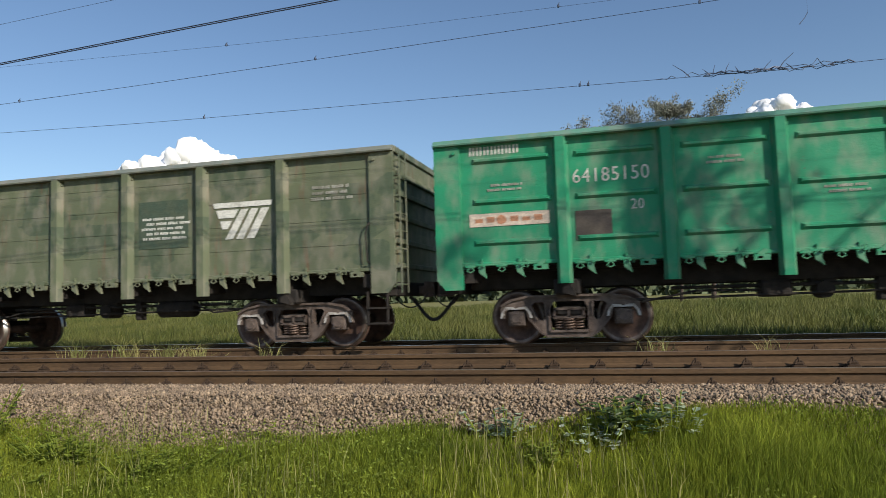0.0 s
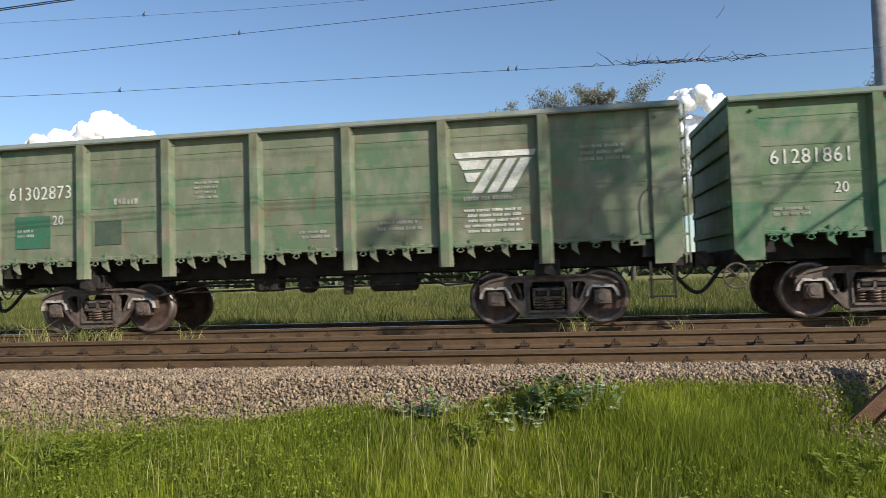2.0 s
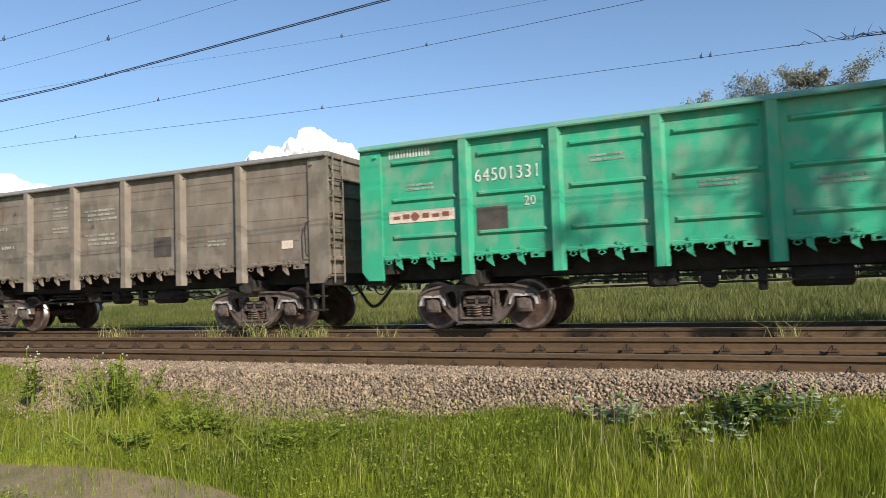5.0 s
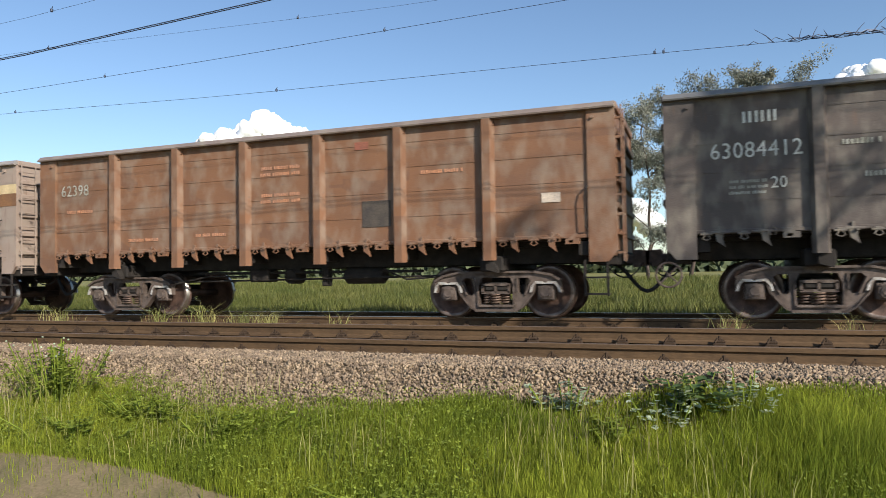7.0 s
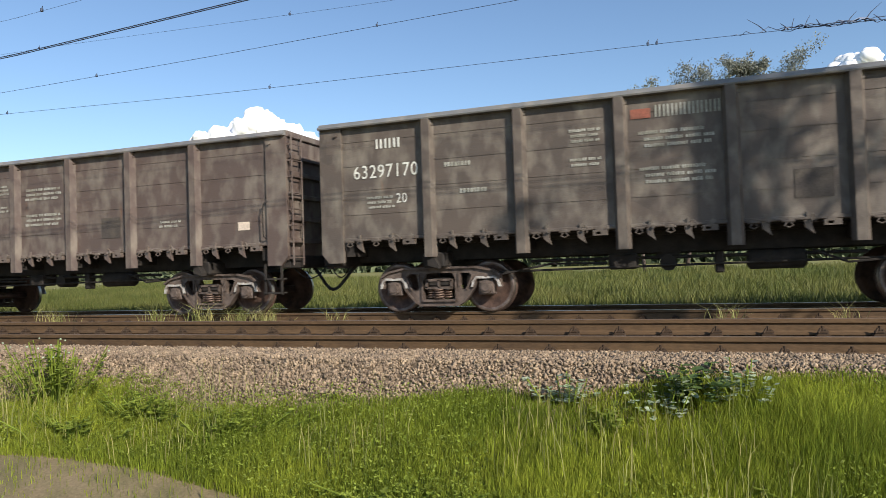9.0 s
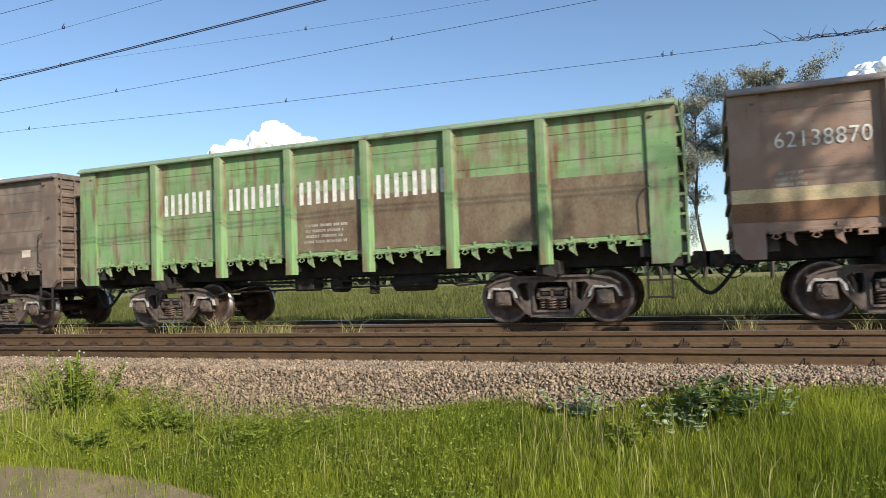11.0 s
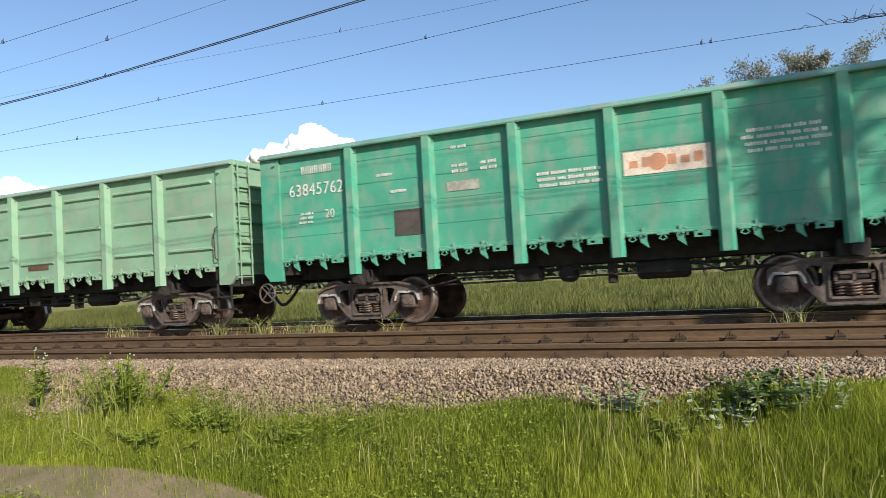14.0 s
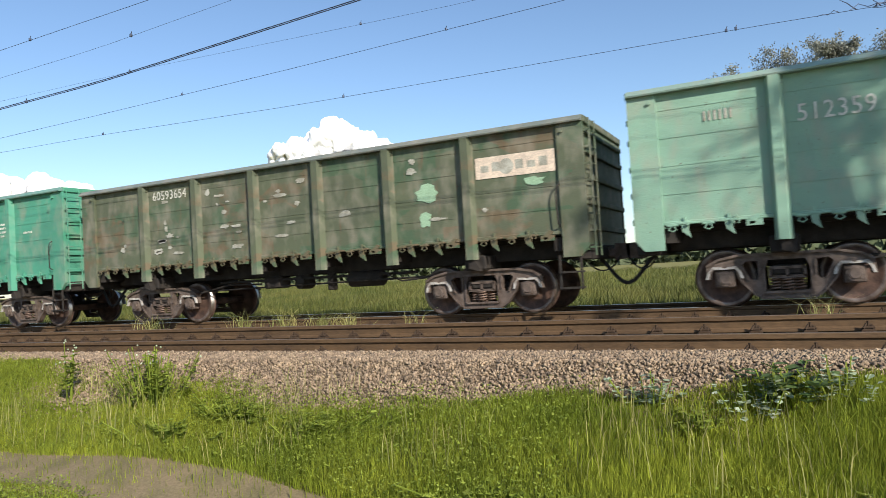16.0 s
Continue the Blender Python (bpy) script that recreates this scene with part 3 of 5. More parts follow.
def wagon_template(h, ribs, label):
    """A four-axle open goods wagon; origin on the rail head under its middle."""
    w = tagged(new("gondola_wagon"), label, "freight wagon", "wagons of the train")
    flip = pose(0, 0, 0, 0, 0, 180)
    sheets = []
    for i in range(7):
        x0, x1 = EDGES[i], EDGES[i + 1]
        if i == 0:
            x0 = -6.12
        if i == 6:
            x1 = 6.12
        sheets.append((finish("side_panel", made(sheet, x0, x1, 1.46, h - 0.1, ribs), PAINT),
                       [finish("rib" if ribs else "seam", made(ridge, x0, x1, 1.46, h - 0.1, ribs, j), PAINT) for j in range(3 if ribs else 4)]))
    hinge = finish("hinge", hinge_bm(), PAINT)
    latch, hasp, post = finish("hatch_lock", latch_bm(), PAINT), finish("hasp", hasp_bm(), PAINT), finish("post", post_bm(h), PAINT)
    for side in (0, 1):
        m = flip if side else pose(0, 0, 0)
        for s, ridges in sheets:
            panel = part("side_panel", s, None, w, "", m)
            for g in ridges:
                part("rib" if ribs else "seam", g, None, panel)
        for x in POSTS:
            part("post", post, None, w, "", m @ pose(x, 0, 0))
        bm = bmesh.new()
        ring = [(-1.61, h - 0.115), (-1.62, h - 0.09), (-1.53, h), (-1.44, h), (-1.44, h - 0.115)]
        a, b = ([bm.verts.new((x, y, z)) for y, z in ring] for x in (-HALF, HALF))
        for i in range(5):
            bm.faces.new((a[i], a[(i + 1) % 5], b[(i + 1) % 5], b[i]))
        bm.faces.new(a[::-1]), bm.faces.new(b)
        part("top_chord", bm, PAINT, w, "", m)
        bm = bmesh.new()
        box(bm, -6.1, 6.1, -1.50, -1.40, 1.41, 1.475, 0.01)
        part("lower_chord", bm, PAINT, w, "", m)
        bm = bmesh.new()
        # added upright dark sheet stands in for underframe shade; the flat one is the hatch
        box(bm, -6.1, 6.1, -0.86, -0.80, 1.0, 1.31)
        box(bm, -6.1, 6.1, -1.40, -0.80, 1.385, 1.41)
        part("floor_hatch", bm, DARK, w, "grimy dark floor hatch with an added dark sheet for the shade", m)
        for i in range(7):
            a, b = EDGES[i] + (0.5 if i == 0 else 0.16), EDGES[i + 1] - (0.5 if i == 6 else 0.16)
            for f in (0.2, 0.62):
                part("hatch_lock", latch, None, w, "", m @ pose(a + (b - a) * f, 0, 0))
            for f in (0.07, 0.42):
                part("hinge", hinge, None, w, "", m @ pose(a + (b - a) * f, 0, 0))
            part("hasp", hasp, None, w, "", m @ pose(a + (b - a) * 0.84, 0, 0))
        for d in (-1, 1):
            bm = bmesh.new()
            a, b = sorted((d * 6.10, d * HALF))
            cut = [(d * 6.10, 1.0), (d * 6.42, 1.0), (d * HALF, 1.18), (d * HALF, h - 0.1), (d * 6.10, h - 0.1)]
            prism(bm, cut, -SIDE - 0.055, -SIDE + 0.02)
            rod(bm, (d * 6.2, -SIDE - 0.05, h - 0.25), (d * 6.2, -SIDE - 0.10, h - 0.25), 0.03, 6)
            part("corner_plate", bm, PAINT, w, "", m)
    for d in (-1, 1):
        bm = bmesh.new()
        a, b = sorted((d * (HALF - 0.06), d * (HALF - 0.02)))
        box(bm, a, b, -1.47, 1.47, 1.1, h - 0.1)
        a, b = sorted((d * (HALF - 0.06), d * (HALF + 0.03)))
        box(bm, a, b, -1.5, 1.5, h - 0.13, h - 0.004, 0.012)
        for z in (1.5, 1.95, 2.4, 2.85, 3.2):
            if z < h - 0.2:
                a, b = sorted((d * (HALF - 0.03), d * (HALF + 0.045)))
                rib = bmesh.new()
                box(rib, a, b, -1.44, 1.44, z - 0.05, z + 0.05, 0.012)
                part("end_rib", rib, PAINT, w)
        part("end_wall", bm, PAINT, w)
        bm = bmesh.new()
        a, b = sorted((d * 6.2, d * HALF))
        box(bm, a, b, -1.42, 1.42, 0.94, 1.2, 0.02)
        part("headstock", bm, DARK, w)
        part("coupler", coupler_bm(d), CAST, w, "rusty automatic coupler")
        part("air_hose", hose_bm(d), RUBBER, w, "black rubber brake hose")
    # ladder and footstep at the end that follows
    bm = bmesh.new()
    for y in (-1.47, -1.10):
        rod(bm, (HALF + 0.10, y, 1.0), (HALF + 0.10, y, h - 0.06), 0.016, 6)
    for k in range(8):
        z = 1.15 + k * (h - 1.3) / 7.4
        rod(bm, (HALF + 0.10, -1.49, z), (HALF + 0.10, -1.08, z), 0.014, 6)
        box(bm, HALF, HALF + 0.11, -1.48, -1.44, z - 0.02, z + 0.02)
    part("ladder", bm, PAINT, w)
    bm = bmesh.new()
    for x in (6.02, 6.40):
        box(bm, x - 0.02, x + 0.02, -1.52, -1.49, 0.42, 1.04)
    for z in (0.44, 0.72):
        box(bm, 6.0, 6.42, -1.56, -1.36, z, z + 0.03)
    part("footstep", bm, DARK, w)
    bm = bmesh.new()
    tube(bm, [(6.08, -SIDE - 0.055, 1.55), (6.06, -SIDE - 0.12, 1.6), (6.04, -SIDE - 0.12, 2.1), (6.08, -SIDE - 0.12, 2.25), (6.1, -SIDE - 0.055, 2.3)], 0.014, 6)
    part("handrail", bm, DARK, w)
    # underframe
    bm = bmesh.new()
    box(bm, -6.3, 6.3, -1.0, 1.0, 1.30, 1.38)
    part("floor", bm, DARK, w)
    bm = bmesh.new()
    box(bm, -6.3, 6.3, -0.22, 0.22, 0.98, 1.3)
    part("centre_sill", bm, DARK, w)
    for x in (*POSTS, -6.0, 6.0):
        bm = bmesh.new()
        prism(bm, [(x - 0.09, 1.12), (x + 0.09, 1.12), (x + 0.09, 1.36), (x - 0.09, 1.36)], -1.44, 1.44)
        part("cross_beam", bm, DARK, w)
    for x in (POSTS[0], POSTS[-1]):
        bm = bmesh.new()
        box(bm, x - 0.22, x + 0.22, -1.38, 1.38, 0.86, 1.14, 0.03)
        prism(bm, [(x - 0.05, 0.9), (x + 0.16, 0.84), (x + 0.16, 0.9), (x + 0.05, 1.08), (x - 0.05, 1.08)], -1.55, -1.40)
        part("bolster_beam", bm, DARK, w)
    bm = bmesh.new()
    lathe(bm, [(-0.45, 0.0), (-0.45, 0.12), (-0.40, 0.17), (0.40, 0.17), (0.45, 0.12), (0.45, 0.0)], 20)
    bmesh.ops.transform(bm, matrix=pose(1.5, -0.75, 0.83, 0, 0, 90), verts=bm.verts)
    part("air_tank", bm, DARK, w, "", None, True)
    bm = bmesh.new()
    box(bm, -1.2, -0.7, -0.95, -0.55, 0.72, 1.0, 0.04)
    part("brake_valve", bm, DARK, w)
    bm = bmesh.new()
    lathe(bm, [(-0.2, 0.0), (-0.2, 0.14), (0.2, 0.15), (0.2, 0.0)], 16, at=(-0.2, -0.7, 0.82))
    box(bm, -0.4, 0.0, -0.8, -0.6, 0.9, 1.1, 0.02)
    part("brake_cylinder", bm, DARK, w)
    bm = bmesh.new()
    box(bm, 0.55, 0.7, -0.9, -0.7, 0.62, 1.0, 0.02)
    part("bracket", bm, DARK, w)
    bm = bmesh.new()
    rod(bm, (-3.3, -0.95, 0.74), (3.3, -0.95, 0.80), 0.02, 6)
    rod(bm, (-2.6, -0.85, 0.92), (2.8, -0.85, 0.90), 0.028, 6)
    tube(bm, [(-3.1, -1.0, 0.7), (-2.2, -1.0, 0.86), (-1.2, -1.0, 0.84)], 0.02, 6)
    tube(bm, [(2.0, -1.0, 0.95), (2.5, -1.0, 0.74), (3.1, -1.0, 0.78)], 0.02, 6)
    part("brake_rod", bm, DARK, w)
    for x in (POSTS[0], POSTS[-1]):
        bogie = part("bogie", BOLSTER, None, w, "rusty cast steel two-axle bogie", pose(x, 0, 0))
        for k, s in enumerate((-1, 1)):
            part("side_frame", FRAMES[k], None, bogie)
            part("bolster_end", ENDS[k], None, bogie)
            part("spring", SPRINGS, None, bogie, "", pose(0, s * 1.04, 0))
            for a in (-0.925, 0.925):
                part("axle_box", BOXES[k], None, bogie, "", pose(a, 0, 0.4785))
                part("adapter", ADAPTERS[k], None, bogie, "worn pale steel saddle", pose(a, 0, 0.4785))
        for a in (-0.925, 0.925):
            part("wheelset", WHEELSET, None, bogie, "brown steel wheels on an axle", pose(a, 0, 0.4785))
    return w


# ---- markings on the wagon sides ----
FACE = -SIDE - 0.0045


def plate(wagon, name, x0, x1, z0, z1, material, label="", lift=0.0):
    bm = bmesh.new()
    box(bm, x0, x1, FACE - 0.004 - lift, FACE - lift, z0, z1)
    return part(name, bm, material, wagon, label)


def splash(wagon, x, z, wide, high, material, r):
    """A ragged patch of thrown or scraped paint."""
    bm = bmesh.new()
    n = 13
    pts = []
    for k in range(n):
        a = 2 * math.pi * k / n
        s = r.uniform(0.55, 1.0)
        pts.append((x + wide / 2 * (1 + s * math.cos(a)), z + high / 2 * (1 + s * math.sin(a))))
    prism(bm, pts, FACE - 0.0095, FACE - 0.0075)
    part("paint_patch", bm, material, wagon, "ragged splash of pale paint")


def letters(wagon, text, x, z, size, material=None, squeeze=0.85):
    cu = bpy.data.curves.new("marking", "FONT")
    squeeze = squeeze * 1.03
    cu.body, cu.size, cu.extrude, cu.space_character, cu.resolution_u = text, size, 0.001, 1.08, 3
    cu.materials.append(material or WHITE)
    ob = new("marking", cu)
    ob.parent = wagon
    ob.matrix_basis = pose(x, FACE - 0.0085, z, 90) @ Matrix.Diagonal((squeeze, 1, 1, 1))
    tagged(ob, "stencilled white lettering")
    return ob


def lines(wagon, x, z, w, rows, size=0.05, material=None, seed=1):
    """Writing too small to read: rows of short plain bars."""
    r = random.Random(seed)
    bm = bmesh.new()
    for k in range(rows):
        a = x + r.uniform(0, 0.12) * w
        end = x + w - r.uniform(0, 0.15) * w
        zz = z - k * size * 1.8
        word = r.randint(3, 9)
        while a < end:
            b = a + size * r.uniform(0.32, 0.62)
            top = zz + size * r.uniform(0.8, 1.0)
            prism(bm, [(a, zz), (b, zz), (b, top), (a, top)], FACE - 0.0095, FACE - 0.0085)
            word -= 1
            a = b + size * (0.22 if word else 0.8)
            word = word or r.randint(3, 9)
    tagged(part("marking", bm, material or FADED, wagon), "faded white stencil marks", kind="stuff")


def blocks(wagon, x, z, n, wide, high, material=None, slope=0.0, gap=0.28):
    """Large company lettering as plain strokes, one pair of bars for each character."""
    bm = bmesh.new()
    for k in range(n):
        a = x + k * wide
        zz = z + slope * k
        e = a + wide * (1 - gap)
        t = (e - a) * 0.34
        box(bm, a, a + t, FACE - 0.0095, FACE - 0.0085, zz, zz + high)
        box(bm, e - t, e, FACE - 0.0095, FACE - 0.0085, zz, zz + high)
    tagged(part("marking", bm, material or WHITE, wagon), "large white company lettering", kind="stuff")


def chevron(wagon, x, z, w, h):
    """A white trapezium cut by slanting stripes."""
    bm = bmesh.new()
    for q in (((0.17, 0), (0.31, 0), (0.60, 0.8), (0.47, 0.8)), ((0.37, 0), (0.50, 0), (0.78, 0.8), (0.65, 0.8)), ((0.56, 0), (0.70, 0), (0.97, 0.8), (0.83, 0.8)),
              ((0.06, 0.58), (0.34, 0.58), (0.42, 0.8), (0.01, 0.8)), ((0.12, 0.28), (0.22, 0.28), (0.30, 0.5), (0.08, 0.5))):
        prism(bm, [(x + w * a, z + h * b) for a, b in q], FACE - 0.0095, FACE - 0.0085)
    prism(bm, [(x - 0.02 * w, z + h * 0.86), (x + w, z + h * 0.86), (x + w * 1.03, z + h), (x - 0.05 * w, z + h)], FACE - 0.0095, FACE - 0.0085)
    part("emblem", bm, WHITE, wagon, "white striped trapezium emblem")


def board(wagon, x0, x1, z0, z1, ink, material=None):
    plate(wagon, "company_board", x0, x1, z0, z1, material or CREAM, "pale company sign board", 0.004)
    w, h = x1 - x0, z1 - z0
    for k in range(6):
        bm = bmesh.new()
        a = x0 + w * (0.07 + 0.148 * k)
        box(bm, a, a + w * 0.10, FACE - 0.0105, FACE - 0.0075, z0 + h * 0.3, z0 + h * (0.72 if k % 2 else 0.6))
        part("board_mark", bm, ink, wagon)
    bm = bmesh.new()
    lathe(bm, [(-0.003, 0.0), (-0.003, h * 0.36), (0, h * 0.36), (0, 0)], 20, at=(x0 + w * 0.4, FACE - 0.0085, z0 + h * 0.48))
    part("board_emblem", bm, ink, wagon, "plain round emblem")


def stripe(wagon):
    """A yellow stripe with a brown one under it, that climbs near the far end of the wagon."""
    for name, material, dz, h in (("yellow_stripe", YELLOW, 0.0, 0.22), ("brown_stripe", BROWN, -0.30, 0.30)):
        bm = bmesh.new()
        out = 0.0105 if dz == 0 else 0.0085
        for i in range(7):
            x0, x1 = EDGES[i] + 0.135, EDGES[i + 1] - 0.135
            if i == 0:
                x0 = -6.1
            if i == 6:
                x1 = 6.1
            if i < 4:
                box(bm, x0, x1, FACE - out, FACE - 0.0005, 1.88 + dz, 1.88 + dz + h)
            elif i > 4:
                box(bm, x0, x1, FACE - out, FACE - 0.0005, 2.92 + dz, 2.92 + dz + h)
            else:
                prism(bm, [(x0, 1.88 + dz), (x0 + 0.25, 1.88 + dz), (x1, 2.92 + dz), (x1, 2.92 + dz + h), (x1 - 0.2, 2.92 + dz + h), (x0, 1.88 + dz + h)], FACE - out, FACE - 0.0005)
        for j, x in enumerate(POSTS):
            z = 1.88 if j < 4 else 2.92
            box(bm, x - 0.07, x + 0.07, -SIDE - 0.134, -SIDE - 0.128, z + dz, z + dz + h)
        for d, z in ((-1, 1.88), (1, 2.92)):
            a, b = sorted((d * 6.1, d * HALF))
            box(bm, a, b, -SIDE - 0.062, -SIDE - 0.052, z + dz, z + dz + h)
        part(name, bm, material, wagon, "faded " + name.replace("_", " "))


NEW = wagon_template(3.68, True, "open freight wagon with ribbed steel sides")
PLAIN = wagon_template(3.71, False, "open freight wagon with smooth steel sides")
TALL_NEW = wagon_template(3.75, True, "open freight wagon with ribbed steel sides")
TALL = wagon_template(3.76, False, "open freight wagon with smooth steel sides")
OLD = wagon_template(3.47, False, "low old open freight wagon with smooth steel sides")
PX = [(a + b) / 2 for a, b in zip(EDGES, EDGES[1:])]


def panel_x(i, f):
    a, b = EDGES[i] + (0.45 if i == 0 else 0.14), EDGES[i + 1] - (0.45 if i == 6 else 0.14)
    return a + (b - a) * f


def number(w, i, text, f=0.08, z=2.85, size=0.36, twenty=True):
    letters(w, text, panel_x(i, f), z, size)
    if twenty:
        letters(w, "20", panel_x(i, 0.68), z - 0.5, size * 0.72)


def dress(w, k):
    """The writing, boards and patches of wagon k."""
    sq = lambda i, f, z, a=0.5, material=SQUARE: plate(w, "stencil_square", panel_x(i, f), panel_x(i, f) + a * 1.2, z, z + a, material, "dark repainted square", 0.004)
    if k in (0, 6):
        blocks(w, panel_x(0, 0.12), 3.37, 7, 0.13, 0.15)
        number(w, 1, "64185150" if k == 0 else "64501331", 0.03, 2.76, 0.34)
        board(w, panel_x(0, 0.1), panel_x(0, 0.95), 2.10, 2.33, RED if k else ORANGE)
        sq(1, 0.05, 1.78)
        blocks(w, panel_x(5, 0.12), 2.78, 5, 0.25, 0.38, None, 0.0)
        blocks(w, panel_x(6, 0.02), 2.82, 5, 0.29, 0.38, None, 0.0)
        letters(w, "12-1293", panel_x(6, 0.3), 2.35, 0.17)
        plate(w, "label_plate", panel_x(6, 0.42), panel_x(6, 0.66), 1.62, 1.82, WHITE, "white framed label", 0.004)
        plate(w, "label_field", panel_x(6, 0.46), panel_x(6, 0.62), 1.66, 1.78, ORANGE, "", 0.0085)
        for i, z in ((0, 2.8), (2, 3.0), (3, 2.4), (4, 2.3), (5, 2.2)):
            lines(w, panel_x(i, 0.3), z, 0.7, 2, 0.045, None, i + k)
    elif k in (-1, 2, 3):
        f = {-1: 5, 2: 5, 3: 5}[k]
        if k == 2:
            chevron(w, panel_x(f, 0.08), 2.32, 1.32, 0.72)
            lines(w, panel_x(f, 0.12), 2.2, 0.9, 1, 0.07, FADED, 4)
            lines(w, panel_x(f, 0.12), 2.0, 1.1, 5, 0.05, WHITE, 3)
            lines(w, panel_x(f - 1, 0.25), 1.85, 0.8, 2, 0.06, FADED, 6)
        else:
            chevron(w, panel_x(f, 0.1), 2.15, 1.2, 0.72)
            sq(f - 1, 0.08, 2.05, 0.95, GREENSQ if k == 3 else DULLSQ)
            lines(w, panel_x(f - 1, 0.12), 2.62, 1.1, 5, 0.055, WHITE, 3)
        if k == 2:
            number(w, 0, "61302873", 0.12, 2.62, 0.36)
            sq(0, 0.2, 1.68, 0.62, GREENSQ)
            lines(w, panel_x(0, 0.2), 2.0, 0.45, 2, 0.05, FADED, 2)
            sq(1, 0.06, 1.7, 0.45, DULLSQ)
            lines(w, panel_x(1, 0.3), 2.45, 0.6, 1, 0.12, FADED, 5)
            lines(w, panel_x(2, 0.25), 2.75, 0.5, 4, 0.05, FADED, 7)
            lines(w, panel_x(3, 0.45), 1.75, 0.6, 2, 0.05, FADED, 8)
        if k == 3:
            number(w, 0, "61281861", 0.1, 2.55, 0.34)
            lines(w, panel_x(2, 0.3), 2.75, 0.5, 4, 0.05, None, 8)
            lines(w, panel_x(0, 0.1), 1.8, 0.6, 2, 0.05, None, 9)
            sq(2, 0.1, 1.7, 0.6, DULLSQ)
        lines(w, panel_x(6, 0.25), 3.0, 0.9, 3, 0.06, None, 5)
    elif k == 4:
        blocks(w, panel_x(0, 0.4), 3.1, 5, 0.16, 0.2)
        number(w, 0, "63290308", 0.08, 2.6, 0.38)
        sq(1, 0.15, 2.0, 0.6)
        lines(w, panel_x(1, 0.3), 2.8, 0.7, 1, 0.07, None, 4)
    elif k in (7, 14):
        stripe(w)
        letters(w, "621193" if k == 7 else "62138870", panel_x(0, 0.12), 2.72, 0.36)
        sq(4, 0.55, 1.62, 0.55)
        plate(w, "label_plate", panel_x(6, 0.4), panel_x(6, 0.62), 1.72, 1.92, FADED, "pale framed label", 0.004)
        plate(w, "emblem", panel_x(4, 0.3), panel_x(4, 0.65), 3.2, 3.42, WORNRED, "faded red emblem", 0.004)
        lines(w, panel_x(0, 0.1), 2.3, 0.5, 3, 0.05, None, 2)
    elif k == 8:
        letters(w, "62398", panel_x(0, 0.1), 2.75, 0.36, FADED)
        sq(4, 0.55, 1.75, 0.5)
        for i, z, r in ((3, 3.0, 2), (3, 2.45, 2), (0, 2.35, 1), (2, 1.7, 1), (1, 1.65, 1), (5, 2.7, 1)):
            lines(w, panel_x(i, 0.15), z, 1.0, r, 0.07, ORANGE, i)
        plate(w, "label_plate", panel_x(6, 0.5), panel_x(6, 0.7), 2.05, 2.22, CREAM, "pale framed label", 0.004)
        plate(w, "emblem", panel_x(4, 0.45), panel_x(4, 0.65), 3.25, 3.4, RED, "faded red emblem", 0.004)
    elif k in (9, 11, 10, 5, 12):
        if k in (9, 11):
            blocks(w, panel_x(0, 0.45), 3.15, 3, 0.18, 0.18)
            number(w, 0, "63084412" if k == 9 else "63297170", 0.15, 2.6, 0.36)
        else:
            lines(w, panel_x(0, 0.2), 2.7, 1.1, 1, 0.25, FADED, 11) if k != 10 else letters(w, "62890066", panel_x(0, 0.2), 2.75, 0.36)
        for i, f, z, r, s in ((0, 0.3, 2.2, 3, 0.05), (1, 0.1, 2.7, 1, 0.09), (1, 0.3, 2.2, 1, 0.09), (2, 0.5, 3.1, 3, 0.05), (2, 0.5, 2.6, 2, 0.05), (3, 0.1, 2.95, 3, 0.06), (3, 0.1, 2.35, 3, 0.06), (5, 0.4, 2.0, 2, 0.05)):
            lines(w, panel_x(i, f), z, 1.2 if i == 3 else 0.6, r, s, None, i + k)
        if k in (9, 11):
            blocks(w, panel_x(3, 0.3), 3.22, 8, 0.13, 0.2, FADED)
            plate(w, "red_mark", panel_x(3, 0.03), panel_x(3, 0.25), 3.22, 3.38, RED, "faded red mark", 0.004)
        sq(4, 0.5, 1.75, 0.45)
        plate(w, "label_plate", panel_x(6, 0.55), panel_x(6, 0.72), 1.75, 1.92, CREAM, "small pale label", 0.004)
    elif k == 13:
        for i in (1, 2, 3, 4):
            blocks(w, panel_x(i, 0.05), 2.45, 4, 0.38, 0.46, WHITE, 0.01)
        for i in (3, 4, 5, 6):
            plate(w, "repaint_patch", panel_x(i, 0.01), panel_x(i, 0.99), 1.5, 2.55 + 0.15 * (i % 2), PRIMER, "dull primed lower panel", 0.0035)
        lines(w, panel_x(3, 0.1), 2.0, 1.0, 4, 0.06, None, 7)
    elif k == 15:
        blocks(w, panel_x(0, 0.4), 3.1, 3, 0.18, 0.18, FADED)
        letters(w, "42215045", panel_x(0, 0.05), 2.45, 0.36)
        blocks(w, panel_x(3, 0.2), 3.1, 8, 0.15, 0.2, FADED)
        plate(w, "red_mark", panel_x(4, 0.15), panel_x(4, 0.75), 3.05, 3.35, WORNRED, "faded red mark", 0.004)
        plate(w, "red_mark", panel_x(2, 0.1), panel_x(2, 0.45), 3.12, 3.32, WORNRED, "faded red mark", 0.004)
        plate(w, "repaint_patch", panel_x(5, 0.2), panel_x(5, 0.9), 2.2, 2.42, PRIMER, "worn brown band", 0.004)
        sq(4, 0.6, 1.75, 0.5)
        lines(w, panel_x(5, 0.45), 2.25, 0.6, 1, 0.16, FADED, 7)
    elif k == 16:
        letters(w, "5 455960", panel_x(1, 0.12), 2.75, 0.34, FADED)
        sq(1, 0.1, 1.65, 0.5, PALESQ)
